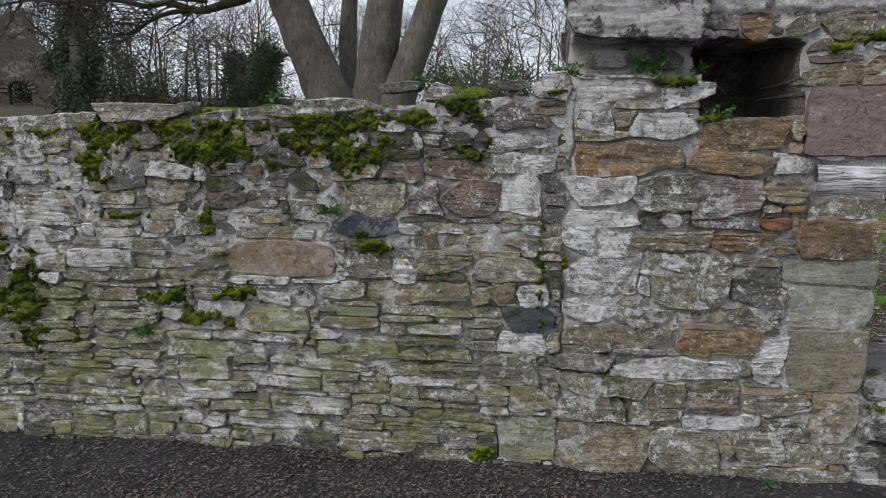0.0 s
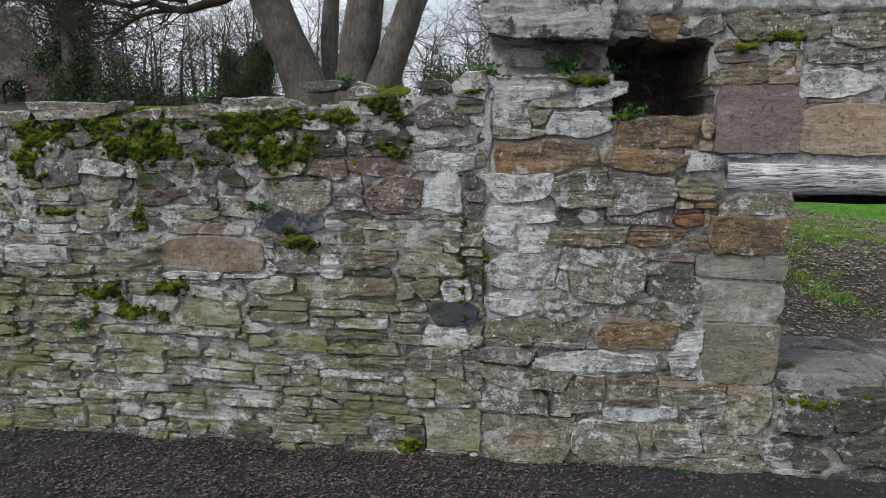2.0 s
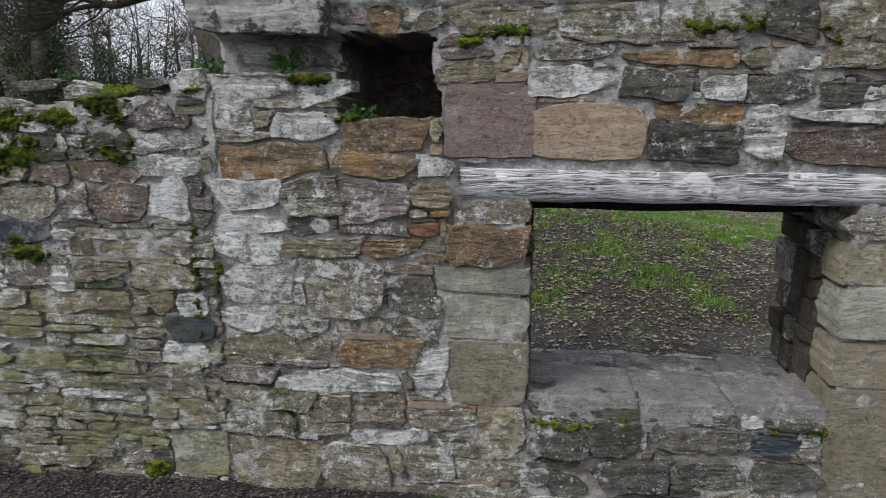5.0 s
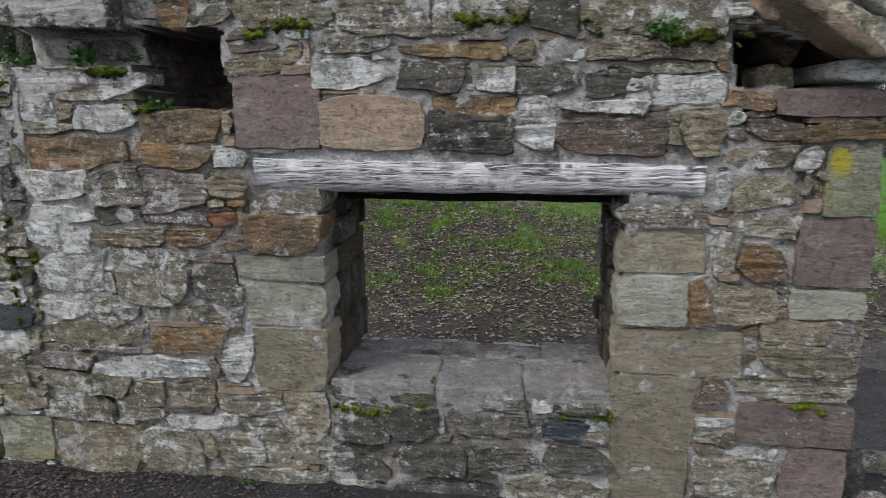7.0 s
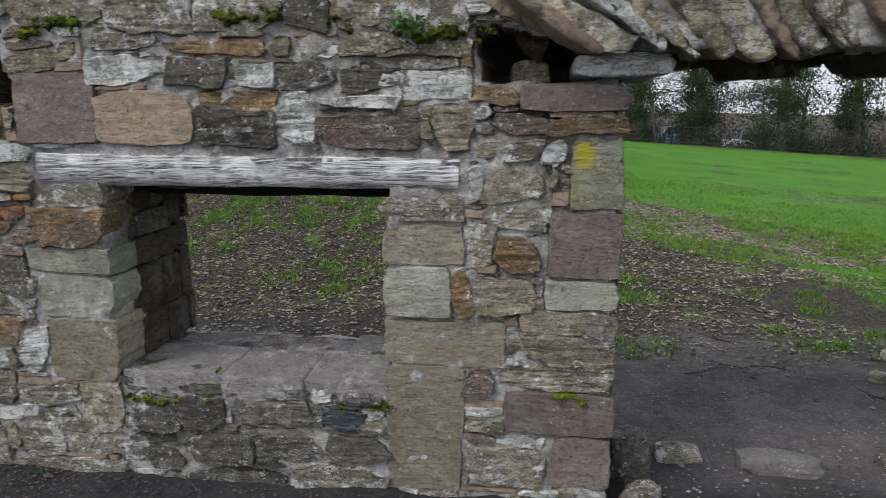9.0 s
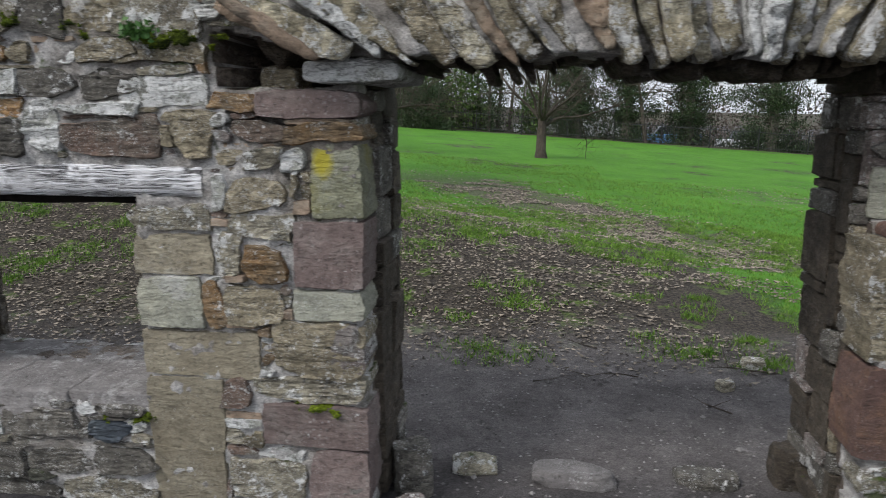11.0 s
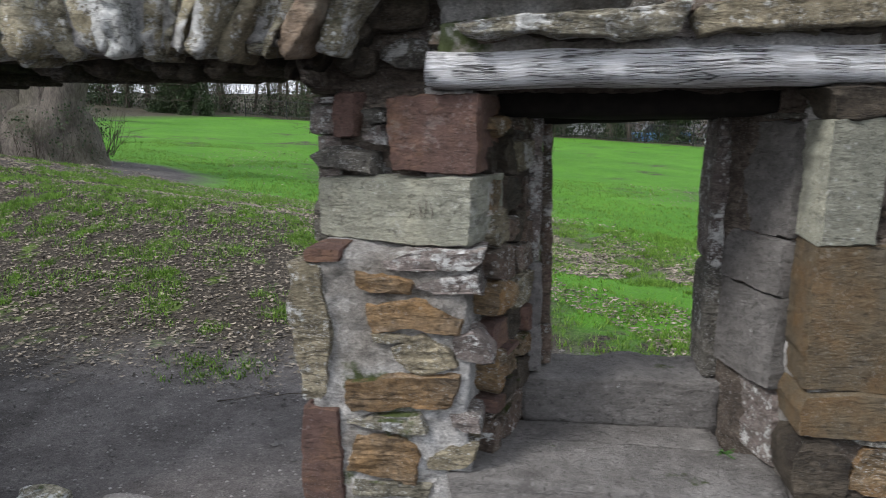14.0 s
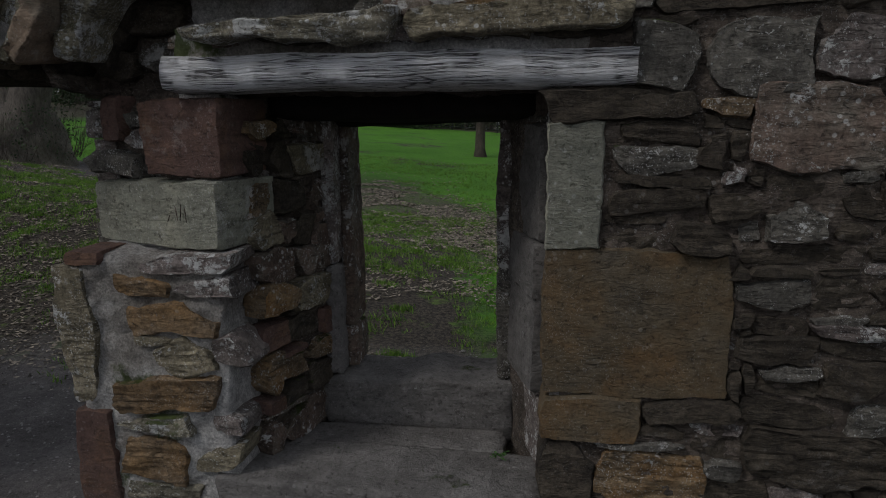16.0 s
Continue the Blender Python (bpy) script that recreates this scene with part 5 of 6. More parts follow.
def by_wall(rng):
    x, y = rng.uniform(-3.2, 1.2), 2.76 - abs(rng.gauss(0, 0.45))
    return (x, y) if rng.random() < 0.12 + ease(1.3, -0.2, x) * ease(-2.6, -1.0, x) else (None, None)


def on_bank(rng):
    x, y = rng.uniform(-6, 9), rng.uniform(4.3, 11)
    return (x, y) if fuzz(x, y, 0, 0.8, 2) > -0.25 and y + 0.12 * x + 3.5 * ease(5.1, 5.9, x) < 10.8 and rng.random() < ease(4.0, 5.4, y) else (None, None)


def swath(rng):
    x, y = rng.uniform(-3, 12), rng.uniform(7, 20)
    return (x, y) if fuzz(x * 0.6, y, 0, 0.45, 9) > 0.12 else (None, None)


litter(12000, by_wall, 0.0085, 61, WETLEAF, "leaf_litter", "brown rotting leaves gathered at the wall foot")
litter(62000, on_bank, 0.019, 62, DEADLEAF, "leaf_litter", "dry brown leaves scattered over the bank")


def drift(rng):
    f, off = rng.uniform(-0.05, 1.1), rng.gauss(0, 0.6)
    x, y = 2.5 + 4.1 * f + off * 0.81, 13.6 - 5.7 * f + off * 0.58
    return (x, y) if fuzz(x, y, 0, 1.6, 4) > -0.12 else (None, None)


litter(17000, drift, 0.025, 64, DEADLEAF, "leaf_litter", "band of dry leaves across the near lawn")
litter(3500, swath, 0.022, 63, DEADLEAF, "leaf_litter", "drifts of dry leaves on the lawn")


def grass(count, where, height, seed, label):
    rng = random.Random(seed)
    V, F = [], []
    while count:
        x, y = where(rng)
        if x is None:
            continue
        count -= 1
        for _ in range(5):
            px, py = x + rng.gauss(0, 0.018), y + rng.gauss(0, 0.018)
            z = land(px, py) - 0.004
            a, h = rng.uniform(0, 6.283), height * rng.uniform(0.4, 1.3)
            c, d = math.cos(a) * 0.004, math.sin(a) * 0.004
            n = len(V)
            V.extend(((px - c, py - d, z), (px + c, py + d, z), (px + rng.gauss(0, 0.4) * h, py + rng.gauss(0, 0.4) * h, z + h)))
            F.append((n, n + 1, n + 2))
    tagged(new("grass", mesh("grass", V, F, GRASSBLADE)), label, "grass", kind="stuff")


TUFTS = []
while len(TUFTS) < 1050:
    tx, ty = random.uniform(-5, 9), random.uniform(4.5, 10.5)
    if ty > 4.5 + 0.9 * ease(3.4, 2.6, tx) and fuzz(tx, ty, 0, 0.9, 12) + random.uniform(-0.35, 0.25) > 0.05 - 0.25 * ease(5, 10, ty + 0.15 * tx):
        TUFTS.append((tx, ty, random.uniform(0.03, 0.13)))


def tufts(rng):
    x, y, r = rng.choice(TUFTS)
    return rng.gauss(x, r), rng.gauss(y, r * 0.8)


def turf(rng):
    x = rng.uniform(-6, 13)
    y = (4.9 if x > 5.4 else 8) + 12 * rng.random() ** 1.5
    return (x, y) if y + 0.12 * x + 4.4 * ease(5.1, 5.9, x) > 9.2 and (x + 2.4) ** 2 + 1.6 * (y - 11) ** 2 > 8 and fuzz(x * 0.6, y, 0, 0.45, 9) < 0.2 and (abs((x - 2.5) * 0.812 + (y - 13.6) * 0.584) > 0.85 or rng.random() < 0.15) else (None, None)


grass(34000, tufts, 0.042, 71, "tufts of short green grass on the bank")
grass(19000, turf, 0.042, 72, "mown bright green lawn grass")


def pebbles(count, seed, y0, y1, material):
    rng = random.Random(seed)
    V, F = [], []
    while count:
        x, y = rng.uniform(-3.2, 8), rng.uniform(y0, y1)
        if FRONT - 0.05 < y < BACK + 0.05 and not 3.4 < x < 4.9:
            continue
        count -= 1
        s = rng.uniform(0.003, 0.009) * (2.2 if rng.random() < 0.03 else 1)
        z, n = land(x, y) + s * 0.3, len(V)
        V.extend((x + s * a * rng.uniform(0.7, 1.3), y + s * b * rng.uniform(0.7, 1.3), z + s * c * 0.7) for a, b, c in ((1, 0, 0), (0, 1, 0), (-1, 0, 0), (0, -1, 0), (0, 0, 1)))
        for q in range(4):
            F.append((n + q, n + (q + 1) % 4, n + 4))
    tagged(new("gravel", mesh("gravel", V, F, material)), "fine grey gravel on trodden earth", "gravel", kind="stuff")


pebbles(30000, 81, 1.2, 2.9, DARKGRAVEL)
pebbles(11000, 82, 2.9, 5.2, GRAVEL)


def boulder(x, y, w, h, d, kind, seed, turn=0.0):
    bm = bmesh.new()
    bmesh.ops.create_icosphere(bm, subdivisions=4, radius=1)
    for v in bm.verts:
        c = v.co.copy()
        k = 1 + 0.28 * fuzz(c.x, c.y, c.z, 1.3, seed) + 0.10 * fuzz(c.x, c.y, c.z, 4, seed)
        v.co = Vector((clamp(c.x * k * 1.15, -0.95, 0.95) * w / 2, clamp(c.y * k * 1.15, -0.95, 0.95) * d / 2, clamp(c.z * k * 1.2, -1, 0.8) * h))
    me = bpy.data.meshes.new("loose_stone")
    bm.to_mesh(me)
    bm.free()
    me.materials.append(STONES[kind])
    me.shade_smooth()
    ob = tagged(new("loose_stone", me), "rough grey stone half sunk in the earth", "stone", "loose stones")
    ob.matrix_world = pose(x, y, land(x, y) + h * 0.15, 0, 0, turn)


for n, (x, y, w, h, d, kind, turn) in enumerate(((4.08, 3.18, 0.36, 0.065, 0.14, "s", -4), (3.66, 3.22, 0.20, 0.06, 0.12, "g", 8), (4.62, 3.24, 0.26, 0.05, 0.14, "k", 3), (3.42, 3.05, 0.16, 0.20, 0.18, "k", 20),
                                                 (3.45, 2.80, 0.16, 0.08, 0.14, "p", 20), (4.95, 3.28, 0.14, 0.17, 0.15, "n", 0), (5.2, 4.6, 0.14, 0.05, 0.10, "g", 0), (4.95, 4.25, 0.10, 0.05, 0.08, "g", 30))):
    boulder(x, y, w, h, d, kind, n * 3.3, turn)

trng = random.Random(91)
for x, y, length in ((4.5, 4.35, 0.35), (3.9, 4.2, 0.3), (4.9, 3.9, 0.22), (5.3, 4.5, 0.4), (3.6, 4.9, 0.3), (4.3, 4.75, 0.25)):
    V, F = [], []
    limb(V, F, (x, y, land(x, y) + 0.008), (trng.uniform(-1, 1), trng.uniform(-0.4, 0.4), 0.02), length, 0.006, 1, trng, 0.0, 4, None, (1, 2))
    V = [(a, b, max(c, land(a, b) + 0.004)) for a, b, c in V]
    tagged(new("fallen_twig", mesh("fallen_twig", V, F, TWIG)), "thin dead twig lying on the earth", "twig", "fallen twigs")


# ---- the big many-stemmed tree behind the low wall ----
def big_tree():
    rng = random.Random(7)
    bx, by = -2.6, 11.2
    bz = land(bx, by)
    root = tagged(new("tree"), "big bare tree with four grey stems from one broad base", "tree")
    root.location = (bx, by, bz)
    V, F = [], []
    tube(V, F, [(0, 0, -0.3), (0, 0, 0.1), (0, 0, 0.45), (0.0, 0, 0.75), (0.0, 0, 0.9)], (1.0, 0.84, 0.72, 0.60, 0.30), 28, True, 0.35)
    part("base", mesh("base", V, F, BARK, True), root)
    stems = (
        (((-0.30, -0.05, 0.3), (-0.62, -0.1, 0.9), (-0.72, -0.1, 1.15), (-1.0, -0.1, 1.85), (-1.36, -0.1, 2.7), (-1.8, 0, 4.0), (-2.5, 0.2, 8.0)), (0.50, 0.40, 0.36, 0.33, 0.31, 0.25, 0.12)),
        (((-0.30, 0.5, 0.4), (-0.50, 0.6, 1.2), (-0.54, 0.7, 2.0), (-0.48, 0.8, 3.0), (-0.3, 1.0, 5.0), (-0.2, 1.2, 8.0)), (0.26, 0.17, 0.15, 0.14, 0.12, 0.07)),
        (((0.05, 0.0, 0.3), (0.08, 0.0, 1.0), (0.12, 0.05, 1.6), (0.30, 0.1, 2.7), (0.5, 0.2, 4.5), (0.7, 0.3, 9.0)), (0.50, 0.36, 0.33, 0.30, 0.24, 0.1)),
        (((0.25, -0.1, 0.3), (0.48, -0.1, 1.0), (0.66, -0.05, 1.5), (0.88, 0.0, 2.05), (1.10, 0.1, 2.7), (1.35, 0.2, 4.0), (1.9, 0.3, 7.0)), (0.40, 0.30, 0.26, 0.235, 0.22, 0.18, 0.1)),
    )
    for pts, rad in stems:
        V, F = [], []
        P, Rr = [], []
        for a, b, r, s in zip(pts, pts[1:], rad, rad[1:]):
            for q in range(6):
                P.append(Vector(a).lerp(Vector(b), q / 6))
                Rr.append(r + (s - r) * q / 6)
        sm = [P[0]] + [(P[n - 1] + P[n] * 2 + P[n + 1]) / 4 for n in range(1, len(P) - 1)] + [P[-1]]
        tube(V, F, sm, Rr, 18, True, 0.16)
        part("stem", mesh("stem", V, F, BARK, True), root)
    V, F = [], []
    # low boughs that hang into view, then the crown
    for p, d, length, r in (((-1.36, -0.2, 2.75), (-1.0, -0.45, -0.02), 3.4, 0.10), ((-1.6, -0.2, 3.0), (-1.0, -0.2, -0.05), 3.2, 0.07), ((-1.7, 0, 3.6), (-1.0, -0.5, -0.16), 4.6, 0.10), ((-2.4, -0.7, 2.5), (-1.0, -0.3, -0.28), 2.4, 0.055),
                            ((1.2, 0, 3.1), (1.0, -0.45, -0.28), 2.0, 0.05), ((1.3, 0.1, 3.6), (1.0, -0.4, -0.30), 2.8, 0.06), ((-1.9, -0.1, 4.2), (-0.8, -0.8, -0.1), 4.5, 0.10)):
        limb(V, F, p, d, length, r, 3, rng, 0.0, 7, None, (6, 9))
    for _ in range(14):
        k = rng.choice(((-1.9, 0.1, 6.5), (0.0, 1.0, 6.0), (0.8, 0.2, 6.5), (1.7, 0.2, 5.5)))
        limb(V, F, k, (rng.gauss(0, 1), rng.gauss(0, 1), rng.uniform(0.3, 1.2)), rng.uniform(2.5, 4), 0.08, 2, rng, 0.0, 5)
    part("crown", mesh("crown", V, F, TWIG), root)
    # the long wavy bough that dips beside the leaning stem, with its forks
    V, F = [], []
    forks = (
        (((-1.75, 0.0, 4.05), (-1.6, -0.2, 3.75), (-1.93, -0.2, 3.41), (-2.37, -0.2, 3.32), (-2.71, -0.2, 3.23), (-2.95, -0.2, 3.26), (-3.19, -0.2, 3.34), (-3.39, -0.2, 3.38), (-3.67, -0.2, 3.31), (-3.89, -0.2, 3.36), (-4.3, -0.2, 3.6), (-5.0, -0.3, 3.7)), 0.085, 0.03),
        (((-2.75, -0.2, 3.24), (-3.2, -0.25, 3.22), (-3.4, -0.3, 3.16), (-3.63, -0.3, 3.06), (-3.82, -0.3, 2.93), (-4.08, -0.3, 2.86), (-4.4, -0.4, 2.9)), 0.045, 0.012),
        (((-3.7, -0.2, 3.32), (-4.2, -0.4, 3.42), (-4.9, -0.5, 3.36), (-5.6, -0.6, 3.40), (-6.4, -0.7, 3.2)), 0.04, 0.012),
    )
    for pts, r0, r1 in forks:
        P = []
        for a, b in zip(pts, pts[1:]):
            P += [Vector(a).lerp(Vector(b), q / 4) - Vector((0, 0, bz)) for q in range(4)]
        P.append(Vector(pts[-1]) - Vector((0, 0, bz)))
        sm = [P[0]] + [(P[n - 1] + P[n] + P[n + 1]) / 3 for n in range(1, len(P) - 1)] + [P[-1]]
        tube(V, F, sm, [r0 + (r1 - r0) * n / (len(sm) - 1) for n in range(len(sm))], 9, True, 0.12)
        for _ in range(int(len(pts) * 2.4)):
            q = sm[rng.randint(len(sm) // 3, len(sm) - 1)]
            limb(V, F, q, (rng.gauss(-0.6, 0.7), rng.gauss(-0.2, 0.7), rng.gauss(0.0, 0.5)), rng.uniform(0.5, 1.5), 0.016, 2, rng, 0.0, 4, None, (3, 5))
    part("bough", mesh("bough", V, F, TWIG, True), root)
    V, F = [], []
    for _ in range(90):
        a = rng.uniform(0, 6.283)
        p = Vector((math.cos(a) * 0.95, math.sin(a) * 0.95, 0.0))
        limb(V, F, p, (math.cos(a) * 0.3, math.sin(a) * 0.3, 1), rng.uniform(0.4, 0.9), 0.006, 1, rng, 0.05, 3, None, (2, 3))
    V2, F2 = [], []
    for q in range(40):
        a = rng.uniform(0, 6.283)
        leaf_cloud(V2, F2, rng, (0.85 * math.cos(a), 0.85 * math.sin(a), rng.uniform(0.0, 0.9)), (0.09, 0.09, 0.12), 40, 0.022)
    part("ivy", mesh("ivy", V2, F2, IVY), root)
    tagged(part("sprout_growth", mesh("sprout_growth", V, F, TWIG), root), kind="stuff")


big_tree()


def lawn_tree(x, y, height, seed, label, ivy=0):
    rng = random.Random(seed)
    root = tagged(new("tree"), label, "tree")
    root.location = (x, y, land(x, y) - 0.05)
    V, F = [], []
    fork = height * 0.24
    tube(V, F, [(0, 0, -0.1), (0, 0, 0.05), (0.01, 0, 0.3), (0.02, 0.02, fork * 0.7), (0.03, 0.02, fork * 1.15)], (0.30, 0.22, 0.165, 0.15, 0.12), 12, True, 0.2)
    part("trunk", mesh("trunk", V, F, TWIG, True), root)
    V, F = [], []
    for n in range(9):
        a = n * 0.72 + rng.uniform(-0.2, 0.2)
        limb(V, F, (0.02, 0.02, fork * rng.uniform(0.85, 1.1)), (math.cos(a) * 0.75, math.sin(a) * 0.75, rng.uniform(0.5, 1.1)), height * rng.uniform(0.38, 0.6), 0.062, 3, rng, 0.01, 5, None, (4, 6))
    part("crown", mesh("crown", V, F, TWIG), root)


lawn_tree(-1.1, 21.8, 4.6, 21, "bare young lawn tree with a single grey trunk")
lawn_tree(3.95, 22.6, 4.8, 22, "bare spreading lawn tree with a forked trunk")

# ---- the wood, fence and buildings beyond the lawn ----
wrng = random.Random(31)
V, F, IV, IF, EV, EF, TV, TF = [], [], [], [], [], [], [], []
for n in range(160):
    x = -66 + 100 * ((n + wrng.random()) / 160) ** 1.4
    y = (44.5 if x > -32 else 44.5 - (-32 - x) * 0.3) + abs(wrng.gauss(0, 6))
    if x > 8 and wrng.random() < 0.75:
        continue
    z, h = land(x, y), wrng.uniform(6, 11)
    lean = Vector((wrng.gauss(0, 0.08), wrng.gauss(0, 0.08), 1))
    mid = Vector((x, y, z)) + lean * h * 0.45
    tube(TV, TF, [(x, y, z - 0.3), tuple(Vector((x, y, z)) + lean * h * 0.22), tuple(mid), tuple(mid + lean * h * 0.4 + Vector((wrng.gauss(0, 0.4), 0, 0)))], (0.15, 0.11, 0.06, 0.008), 6, False)
    for _ in range(wrng.randint(6, 9)):
        p = Vector((x, y, z)) + lean * h * wrng.uniform(0.18, 0.75)
        limb(V, F, p, (wrng.gauss(0, 0.8), wrng.gauss(0, 0.8), wrng.uniform(0.2, 1.2)), h * wrng.uniform(0.28, 0.55), 0.045, 2, wrng, 0.0, 3, None, (4, 6), 0.012 if x < 6 else 0.005)
    if wrng.random() < 0.45:
        top = wrng.uniform(0.3, 0.65) * h
        for q in range(10):
            leaf_cloud(IV, IF, wrng, (x + lean.x * top * q / 10, y, z + top * q / 10), (0.30 + 0.25 * math.sin(q * 1.3 + n) ** 2, 0.45, 0.45), 190, 0.062)
for n in range(420):
    x = -64 + 100 * wrng.random()
    y = 45.5 + abs(wrng.gauss(0, 2.5)) - (max(0, -32 - x) * 0.3)
    z = land(x, y)
    for _ in range(2):
        limb(V, F, (x + wrng.gauss(0, 0.4), y, z), (wrng.gauss(0, 0.5), wrng.gauss(0, 0.5), 1), wrng.uniform(1.2, 3.0) * (0.6 if x > 8 else 1), 0.022, 2, wrng, 0.0, 3, None, (3, 5), 0.010 if x < 6 else 0.005)
    if wrng.random() < 0.3:
        leaf_cloud(IV, IF, wrng, (x, y, z + (0.6 if x < 8 else 0.2)), (0.9, 0.6, 0.6 if x < 8 else 0.3), 170, 0.09)
for x, y, h in ((-3.6, 45.6, 4.2), (-2.0, 46, 3.6), (-0.6, 46, 4.4), (3.5, 47, 3.0), (-5.5, 47, 4)):
    z = land(x, y)
    for q in range(14):
        leaf_cloud(EV, EF, wrng, (x + wrng.gauss(0, 0.3), y, z + h * q / 14), (0.8 - 0.03 * q, 0.7, 0.5), 130, 0.10)
for x, y in ((-27, 36), (-25.5, 35), (-29, 35), (-24, 37), (-31, 34), (-22, 38), (-34, 33)):
    leaf_cloud(IV, IF, wrng, (x, y, land(x, y) + 1.4), (0.9, 0.7, 1.0), 1500, 0.08)
FV, FF = [], []
for n in range(420):
    x, y = wrng.uniform(4, 85), wrng.uniform(56, 150)
    leaf_cloud(FV, FF, wrng, (x, y, land(x, y) + wrng.uniform(0.8, 5.5)), (1.9, 1.2, 1.1), 190, 0.15)
wood = tagged(new("woodland"), "belt of bare winter trees and ivy-clad trunks beyond the lawn", "trees", kind="stuff")
tagged(part("trunks", mesh("trunks", TV, TF, FARTWIG), wood), kind="stuff")
tagged(part("branches", mesh("branches", V, F, FARTWIG), wood), kind="stuff")
tagged(part("ivy", mesh("ivy", IV, IF, IVY), wood), kind="stuff")
tagged(part("thicket", mesh("thicket", FV, FF, FARTWIG), wood), kind="stuff")
tagged(part("evergreens", mesh("evergreens", EV, EF, EVERGREEN), wood), kind="stuff")


def ivy_tree(x, y, h, seed, wide=0.55):
    rng = random.Random(seed)
    root = tagged(new("tree"), "tall trunk wrapped in dark green ivy", "tree")
    z = land(x, y)
    root.location = (x, y, z)
    V, F = [], []
    tube(V, F, [(0, 0, -0.2), (0.1, 0, h * 0.3), (0.0, 0.1, h * 0.7), (0.1, 0, h)], (0.4, 0.3, 0.22, 0.08), 8, True)
    part("trunk", mesh("trunk", V, F, BARK, True), root)
    V, F = [], []
    for q in range(46):
        spot = (rng.gauss(0, wide * 0.75), rng.gauss(0, wide * 0.6), h * 0.95 * rng.random() ** 1.2)
        leaf_cloud(V, F, rng, spot, (wide * rng.uniform(0.25, 0.55), wide * 0.4, rng.uniform(0.2, 0.5)), 560, 0.055)
    part("ivy", mesh("ivy", V, F, IVY), root)
    V, F = [], []
    for q in range(22):
        limb(V, F, (0, 0, h * rng.uniform(0.2, 1)), (rng.gauss(0, 1), rng.gauss(0, 1), rng.uniform(-0.1, 0.8)), rng.uniform(1.5, 3.2), 0.05, 2, rng, 0.0, 4)
    part("crown", mesh("crown", V, F, TWIG), root)


ivy_tree(-17.0, 24.5, 9.5, 401, 0.6)
for n, (ix, iy, ih, wide) in enumerate(((-17.9, 41.0, 4.0, 0.7), (-15.6, 40.0, 4.4, 0.6), (-3.2, 42.0, 2.6, 0.8))):
    ivy_tree(ix, iy, ih, 430 + n, wide)
for n, (ix, wide) in enumerate(((9.4, 0.95), (13.4, 1.0), (18.2, 1.1), (22.9, 0.7), (6.2, 0.9), (28, 0.8))):
    ivy_tree(ix, 45.5 + n % 2, 6.5, 402 + n, wide)


def ruin():
    """The far ruined gable with its round-headed arches."""
    root = tagged(new("ruined_building"), "tall ruined red-brown stone gable with arched openings", "ruin")
    root.matrix_world = pose(-25.6, 32.0, land(-25.6, 32), 0, 0, 30)
    step, V, F, ids = 0.1, [], [], {}

    def solid(x, z):
        if z > (5.0 + 0.25 * math.sin(x * 2.1) if x < 0.9 else 3.6 + 0.3 * math.sin(x * 3)):
            return False
        for c, w, s in ((0.1, 0.5, 1.15), (-1.25, 0.5, 1.15)):
            if abs(x - c) < w and z < s + math.sqrt(max(0, w * w - (x - c) ** 2)) and z > 0.4:
                return False
        return -9 < x < 4.1

    cells = {(i, j) for i in range(-90, 42) for j in range(0, 54) if solid((i + 0.5) * step, (j + 0.5) * step)}

    def vert(i, j, k):
        if (i, j, k) not in ids:
            ids[i, j, k] = len(V)
            V.append((i * step + 0.03 * fuzz(i, j, k, 0.7), k * 0.9 + 0.03 * fuzz(i, j, k, 0.35, 4), j * step - 0.4 + 0.05 * fuzz(i, j, k, 0.7, 8)))
        return ids[i, j, k]

    for i, j in cells:
        a, b, c, d = (i, j), (i + 1, j), (i + 1, j + 1), (i, j + 1)
        F.append(tuple(vert(*p, 0) for p in (a, b, c, d)))
        F.append(tuple(vert(*p, 1) for p in (d, c, b, a)))
        for (di, dj), p, q in (((0, -1), a, b), ((1, 0), b, c), ((0, 1), c, d), ((-1, 0), d, a)):
            if (i + di, j + dj) not in cells:
                F.append((vert(*p, 0), vert(*p, 1), vert(*q, 1), vert(*q, 0)))
    part("masonry", mesh("masonry", V, F, RUIN), root)
    for c in (0.1, -1.25):
        V, F = [], []
        for n in range(11):
            a = math.pi * n / 10
            tube(V, F, [(c + 0.52 * math.cos(a), -0.04, 0.75 + 0.52 * math.sin(a)), (c + 0.70 * math.cos(a), -0.04, 0.75 + 0.70 * math.sin(a))], (0.09, 0.10), 4, True)
        part("arch_ring", mesh("arch_ring", V, F, RUIN), root)


ruin()


def railings():
    root = tagged(new("fence"), "dark metal railing fence along the far edge of the lawn", "fence")
    V, F = [], []
    for n in range(300):
        x = -14 + n * 0.155
        y = 43.2
        z = land(x, y)
        tube(V, F, [(x, y, z), (x, y, z + 1.25)], (0.011, 0.011), 3, True)
    tagged(part("railing", mesh("railing", V, F, IRON), root), kind="stuff")
    for h in (0.2, 1.1):
        V, F = [], []
        tube(V, F, [(-14 + n, 43.2, land(-14 + n, 43.2) + h) for n in range(47)], [0.022] * 47, 4, True)
        part("rail", mesh("rail", V, F, IRON), root)
    V, F = [], []
    tube(V, F, [(0, 0, 0), (0, 0, 1.35)], (0.035, 0.03), 6, True)
    me = mesh("post", V, F, IRON)
    for n in range(17):
        x = -14 + n * 2.8
        part("post", me, root, "", pose(x, 43.2, land(x, 43.2)))


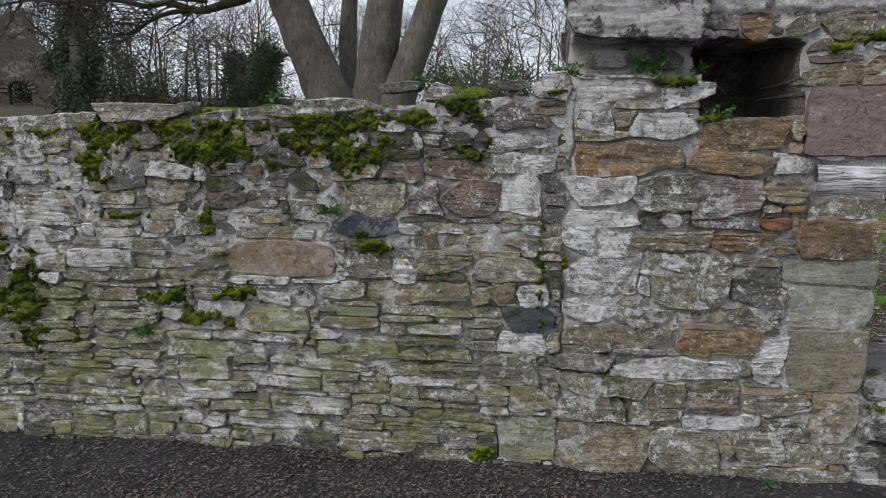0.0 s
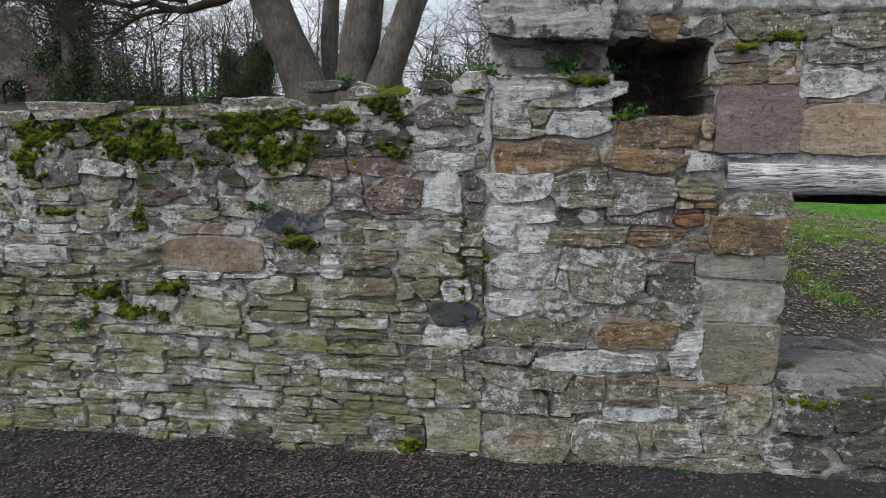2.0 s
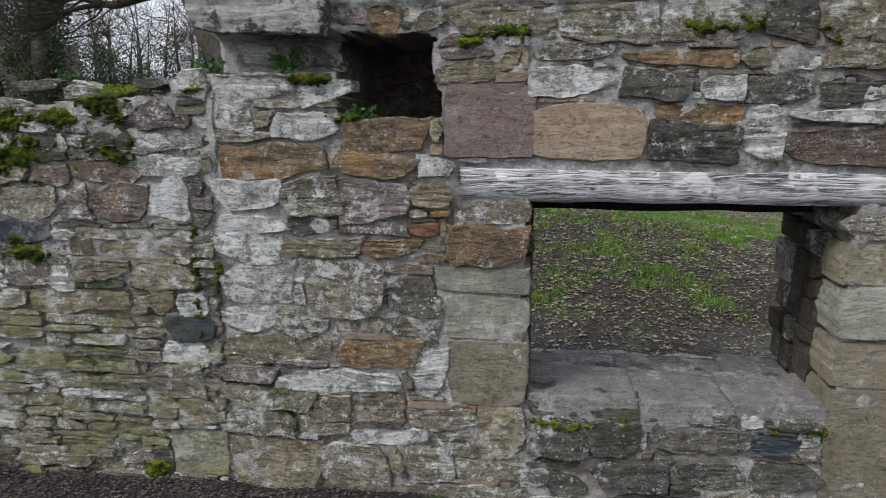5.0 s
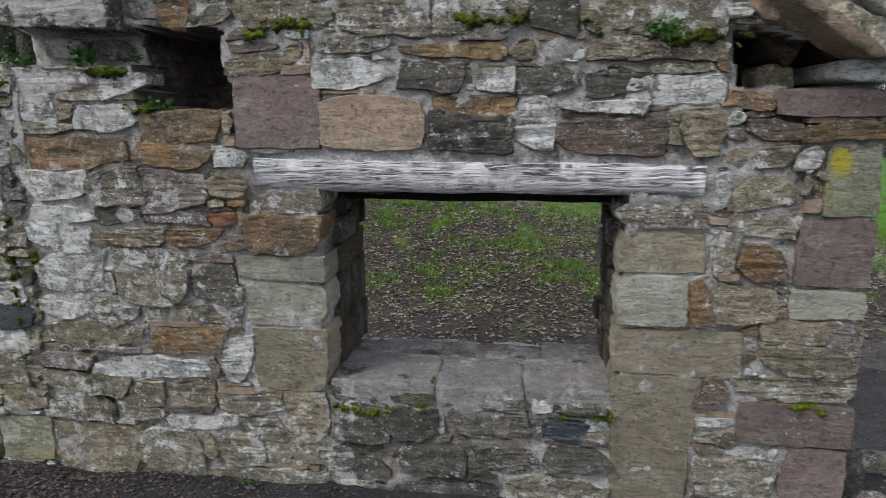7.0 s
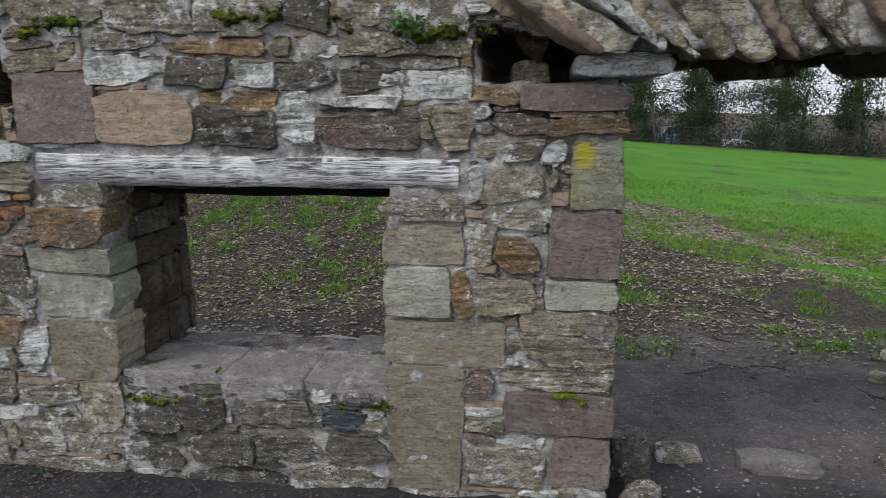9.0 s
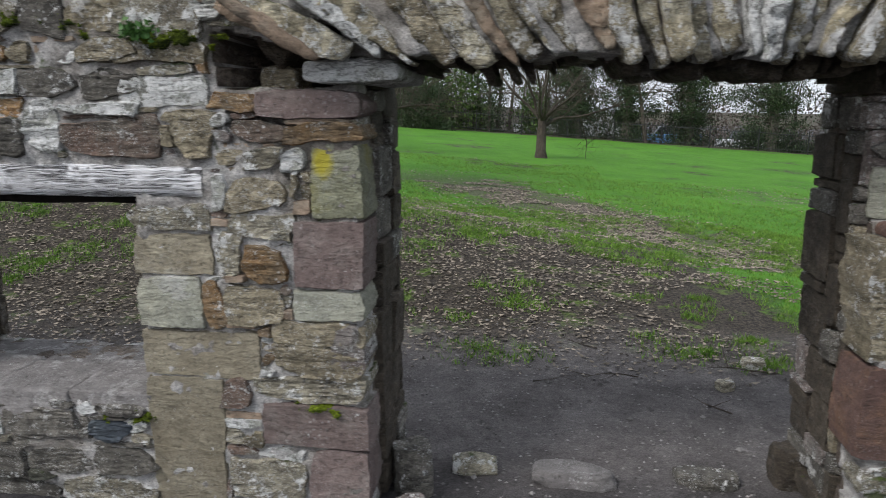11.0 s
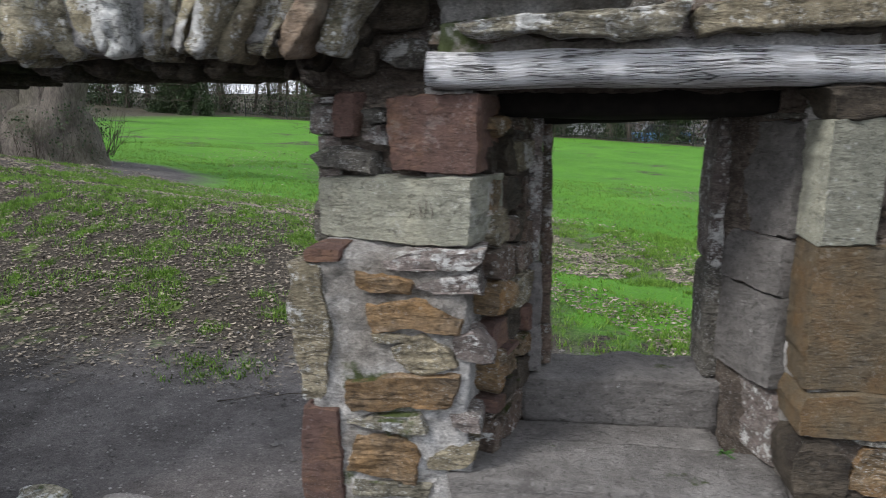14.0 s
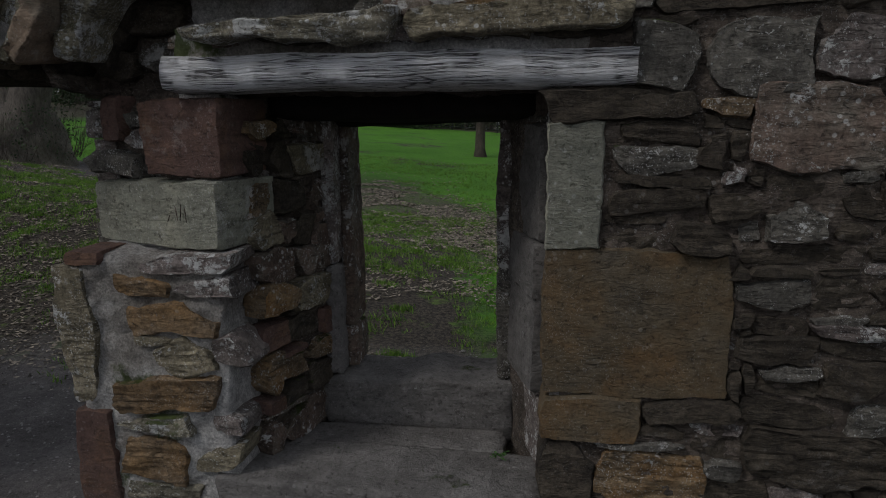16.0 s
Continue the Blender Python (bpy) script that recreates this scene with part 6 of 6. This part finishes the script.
railings()
WALLPAINT = plain_material("white_render", (0.55, 0.54, 0.52), (0.68, 0.67, 0.65), 0.9, 2)
BRICKWALL = plain_material("tan_harling", (0.30, 0.22, 0.15), (0.38, 0.29, 0.20), 0.9, 2)
SLATE = plain_material("slate_roof", (0.06, 0.06, 0.065), (0.10, 0.10, 0.105), 0.7, 5)
GLASS = plain_material("dark_glass", (0.03, 0.035, 0.04), (0.05, 0.055, 0.06), 0.15, 2)


def slab(x0, x1, y0, y1, z0, z1):
    bm = bmesh.new()
    bmesh.ops.create_cube(bm, size=1)
    for v in bm.verts:
        v.co = Vector((x0 + (v.co.x + 0.5) * (x1 - x0), y0 + (v.co.y + 0.5) * (y1 - y0), z0 + (v.co.z + 0.5) * (z1 - z0)))
    bmesh.ops.bevel(bm, geom=bm.edges[:], offset=min(x1 - x0, y1 - y0, z1 - z0) * 0.08, segments=1, affect="EDGES")
    return bm


def solid_part(name, bm, material, parent, label=""):
    me = bpy.data.meshes.new(name)
    bm.to_mesh(me)
    bm.free()
    me.materials.append(material)
    return part(name, me, parent, label)


def house(x, y, z, w, h, paint, label):
    root = tagged(new("house"), label, "house")
    root.location = (x, y, z)
    solid_part("wall", slab(-w / 2, w / 2, -3, 3, -1.5, h), paint, root)
    V = [(-w / 2 - 0.3, -3.4, h), (w / 2 + 0.3, -3.4, h), (w / 2 + 0.3, 3.4, h), (-w / 2 - 0.3, 3.4, h), (-w / 2 - 0.3, 0, h + 2.4), (w / 2 + 0.3, 0, h + 2.4)]
    part("roof", mesh("roof", V, [(0, 1, 5, 4), (2, 3, 4, 5), (0, 4, 3), (1, 2, 5), (0, 3, 2, 1)], SLATE), root)
    for n in range(int(w / 2)):
        for s in range(2):
            c = -w / 2 + 1 + n * 2
            win = solid_part("window", slab(c - 0.5, c + 0.5, -3.08, -3.0, 0.8 + s * 2.4, 2.0 + s * 2.4), WALLPAINT, root)
            solid_part("pane", slab(c - 0.42, c + 0.42, -3.12, -3.07, 0.88 + s * 2.4, 1.92 + s * 2.4), GLASS, win)


for hx, hy, hw, paint, say in ((24, 118, 9, WALLPAINT, "white rendered"), (37, 134, 11, BRICKWALL, "tan"), (48, 116, 9, WALLPAINT, "white rendered"), (15, 140, 9, BRICKWALL, "tan"), (66, 128, 12, WALLPAINT, "white rendered"), (31, 165, 13, WALLPAINT, "white rendered")):
    house(hx, hy, land(hx, hy) - 1.0, hw, 4.6, paint, "distant " + say + " house with slate roof")


def car(x, y, z, paint, label, tall=0.0):
    root = tagged(new("car"), label, "car", "parked cars")
    root.location = (x, y, z)
    solid_part("body", slab(-2.1, 2.1, -0.85, 0.85, 0.3, 0.95), paint, root)
    cab = slab(-1.2, 1.3, -0.78, 0.78, 0.93, 1.5 + tall)
    for v in cab.verts:
        if v.co.z > 1.3:
            v.co.x *= 0.75
    solid_part("cabin", cab, paint if tall else GLASS, root)
    for a in (-1.3, 1.3):
        V, F = [], []
        tube(V, F, [(a, -0.9, 0.32), (a, 0.9, 0.32)], (0.32, 0.32), 14, True)
        part("wheel", mesh("wheel", V, F, IRON), root)


BLUEPAINT = plain_material("blue_car_paint", (0.10, 0.22, 0.42), (0.12, 0.26, 0.48), 0.3, 1)
PALEPAINT = plain_material("white_car_paint", (0.62, 0.64, 0.66), (0.70, 0.72, 0.74), 0.3, 1)
car(8.2, 52, land(8.2, 52), PALEPAINT, "white van parked beyond the fence", 0.7)
car(13.5, 53, land(13.5, 53), BLUEPAINT, "blue car parked beyond the fence")
car(19, 53, land(19, 53), PALEPAINT, "white car parked beyond the fence")
car(4.0, 54, land(4.0, 54), PALEPAINT, "white car parked beyond the fence")
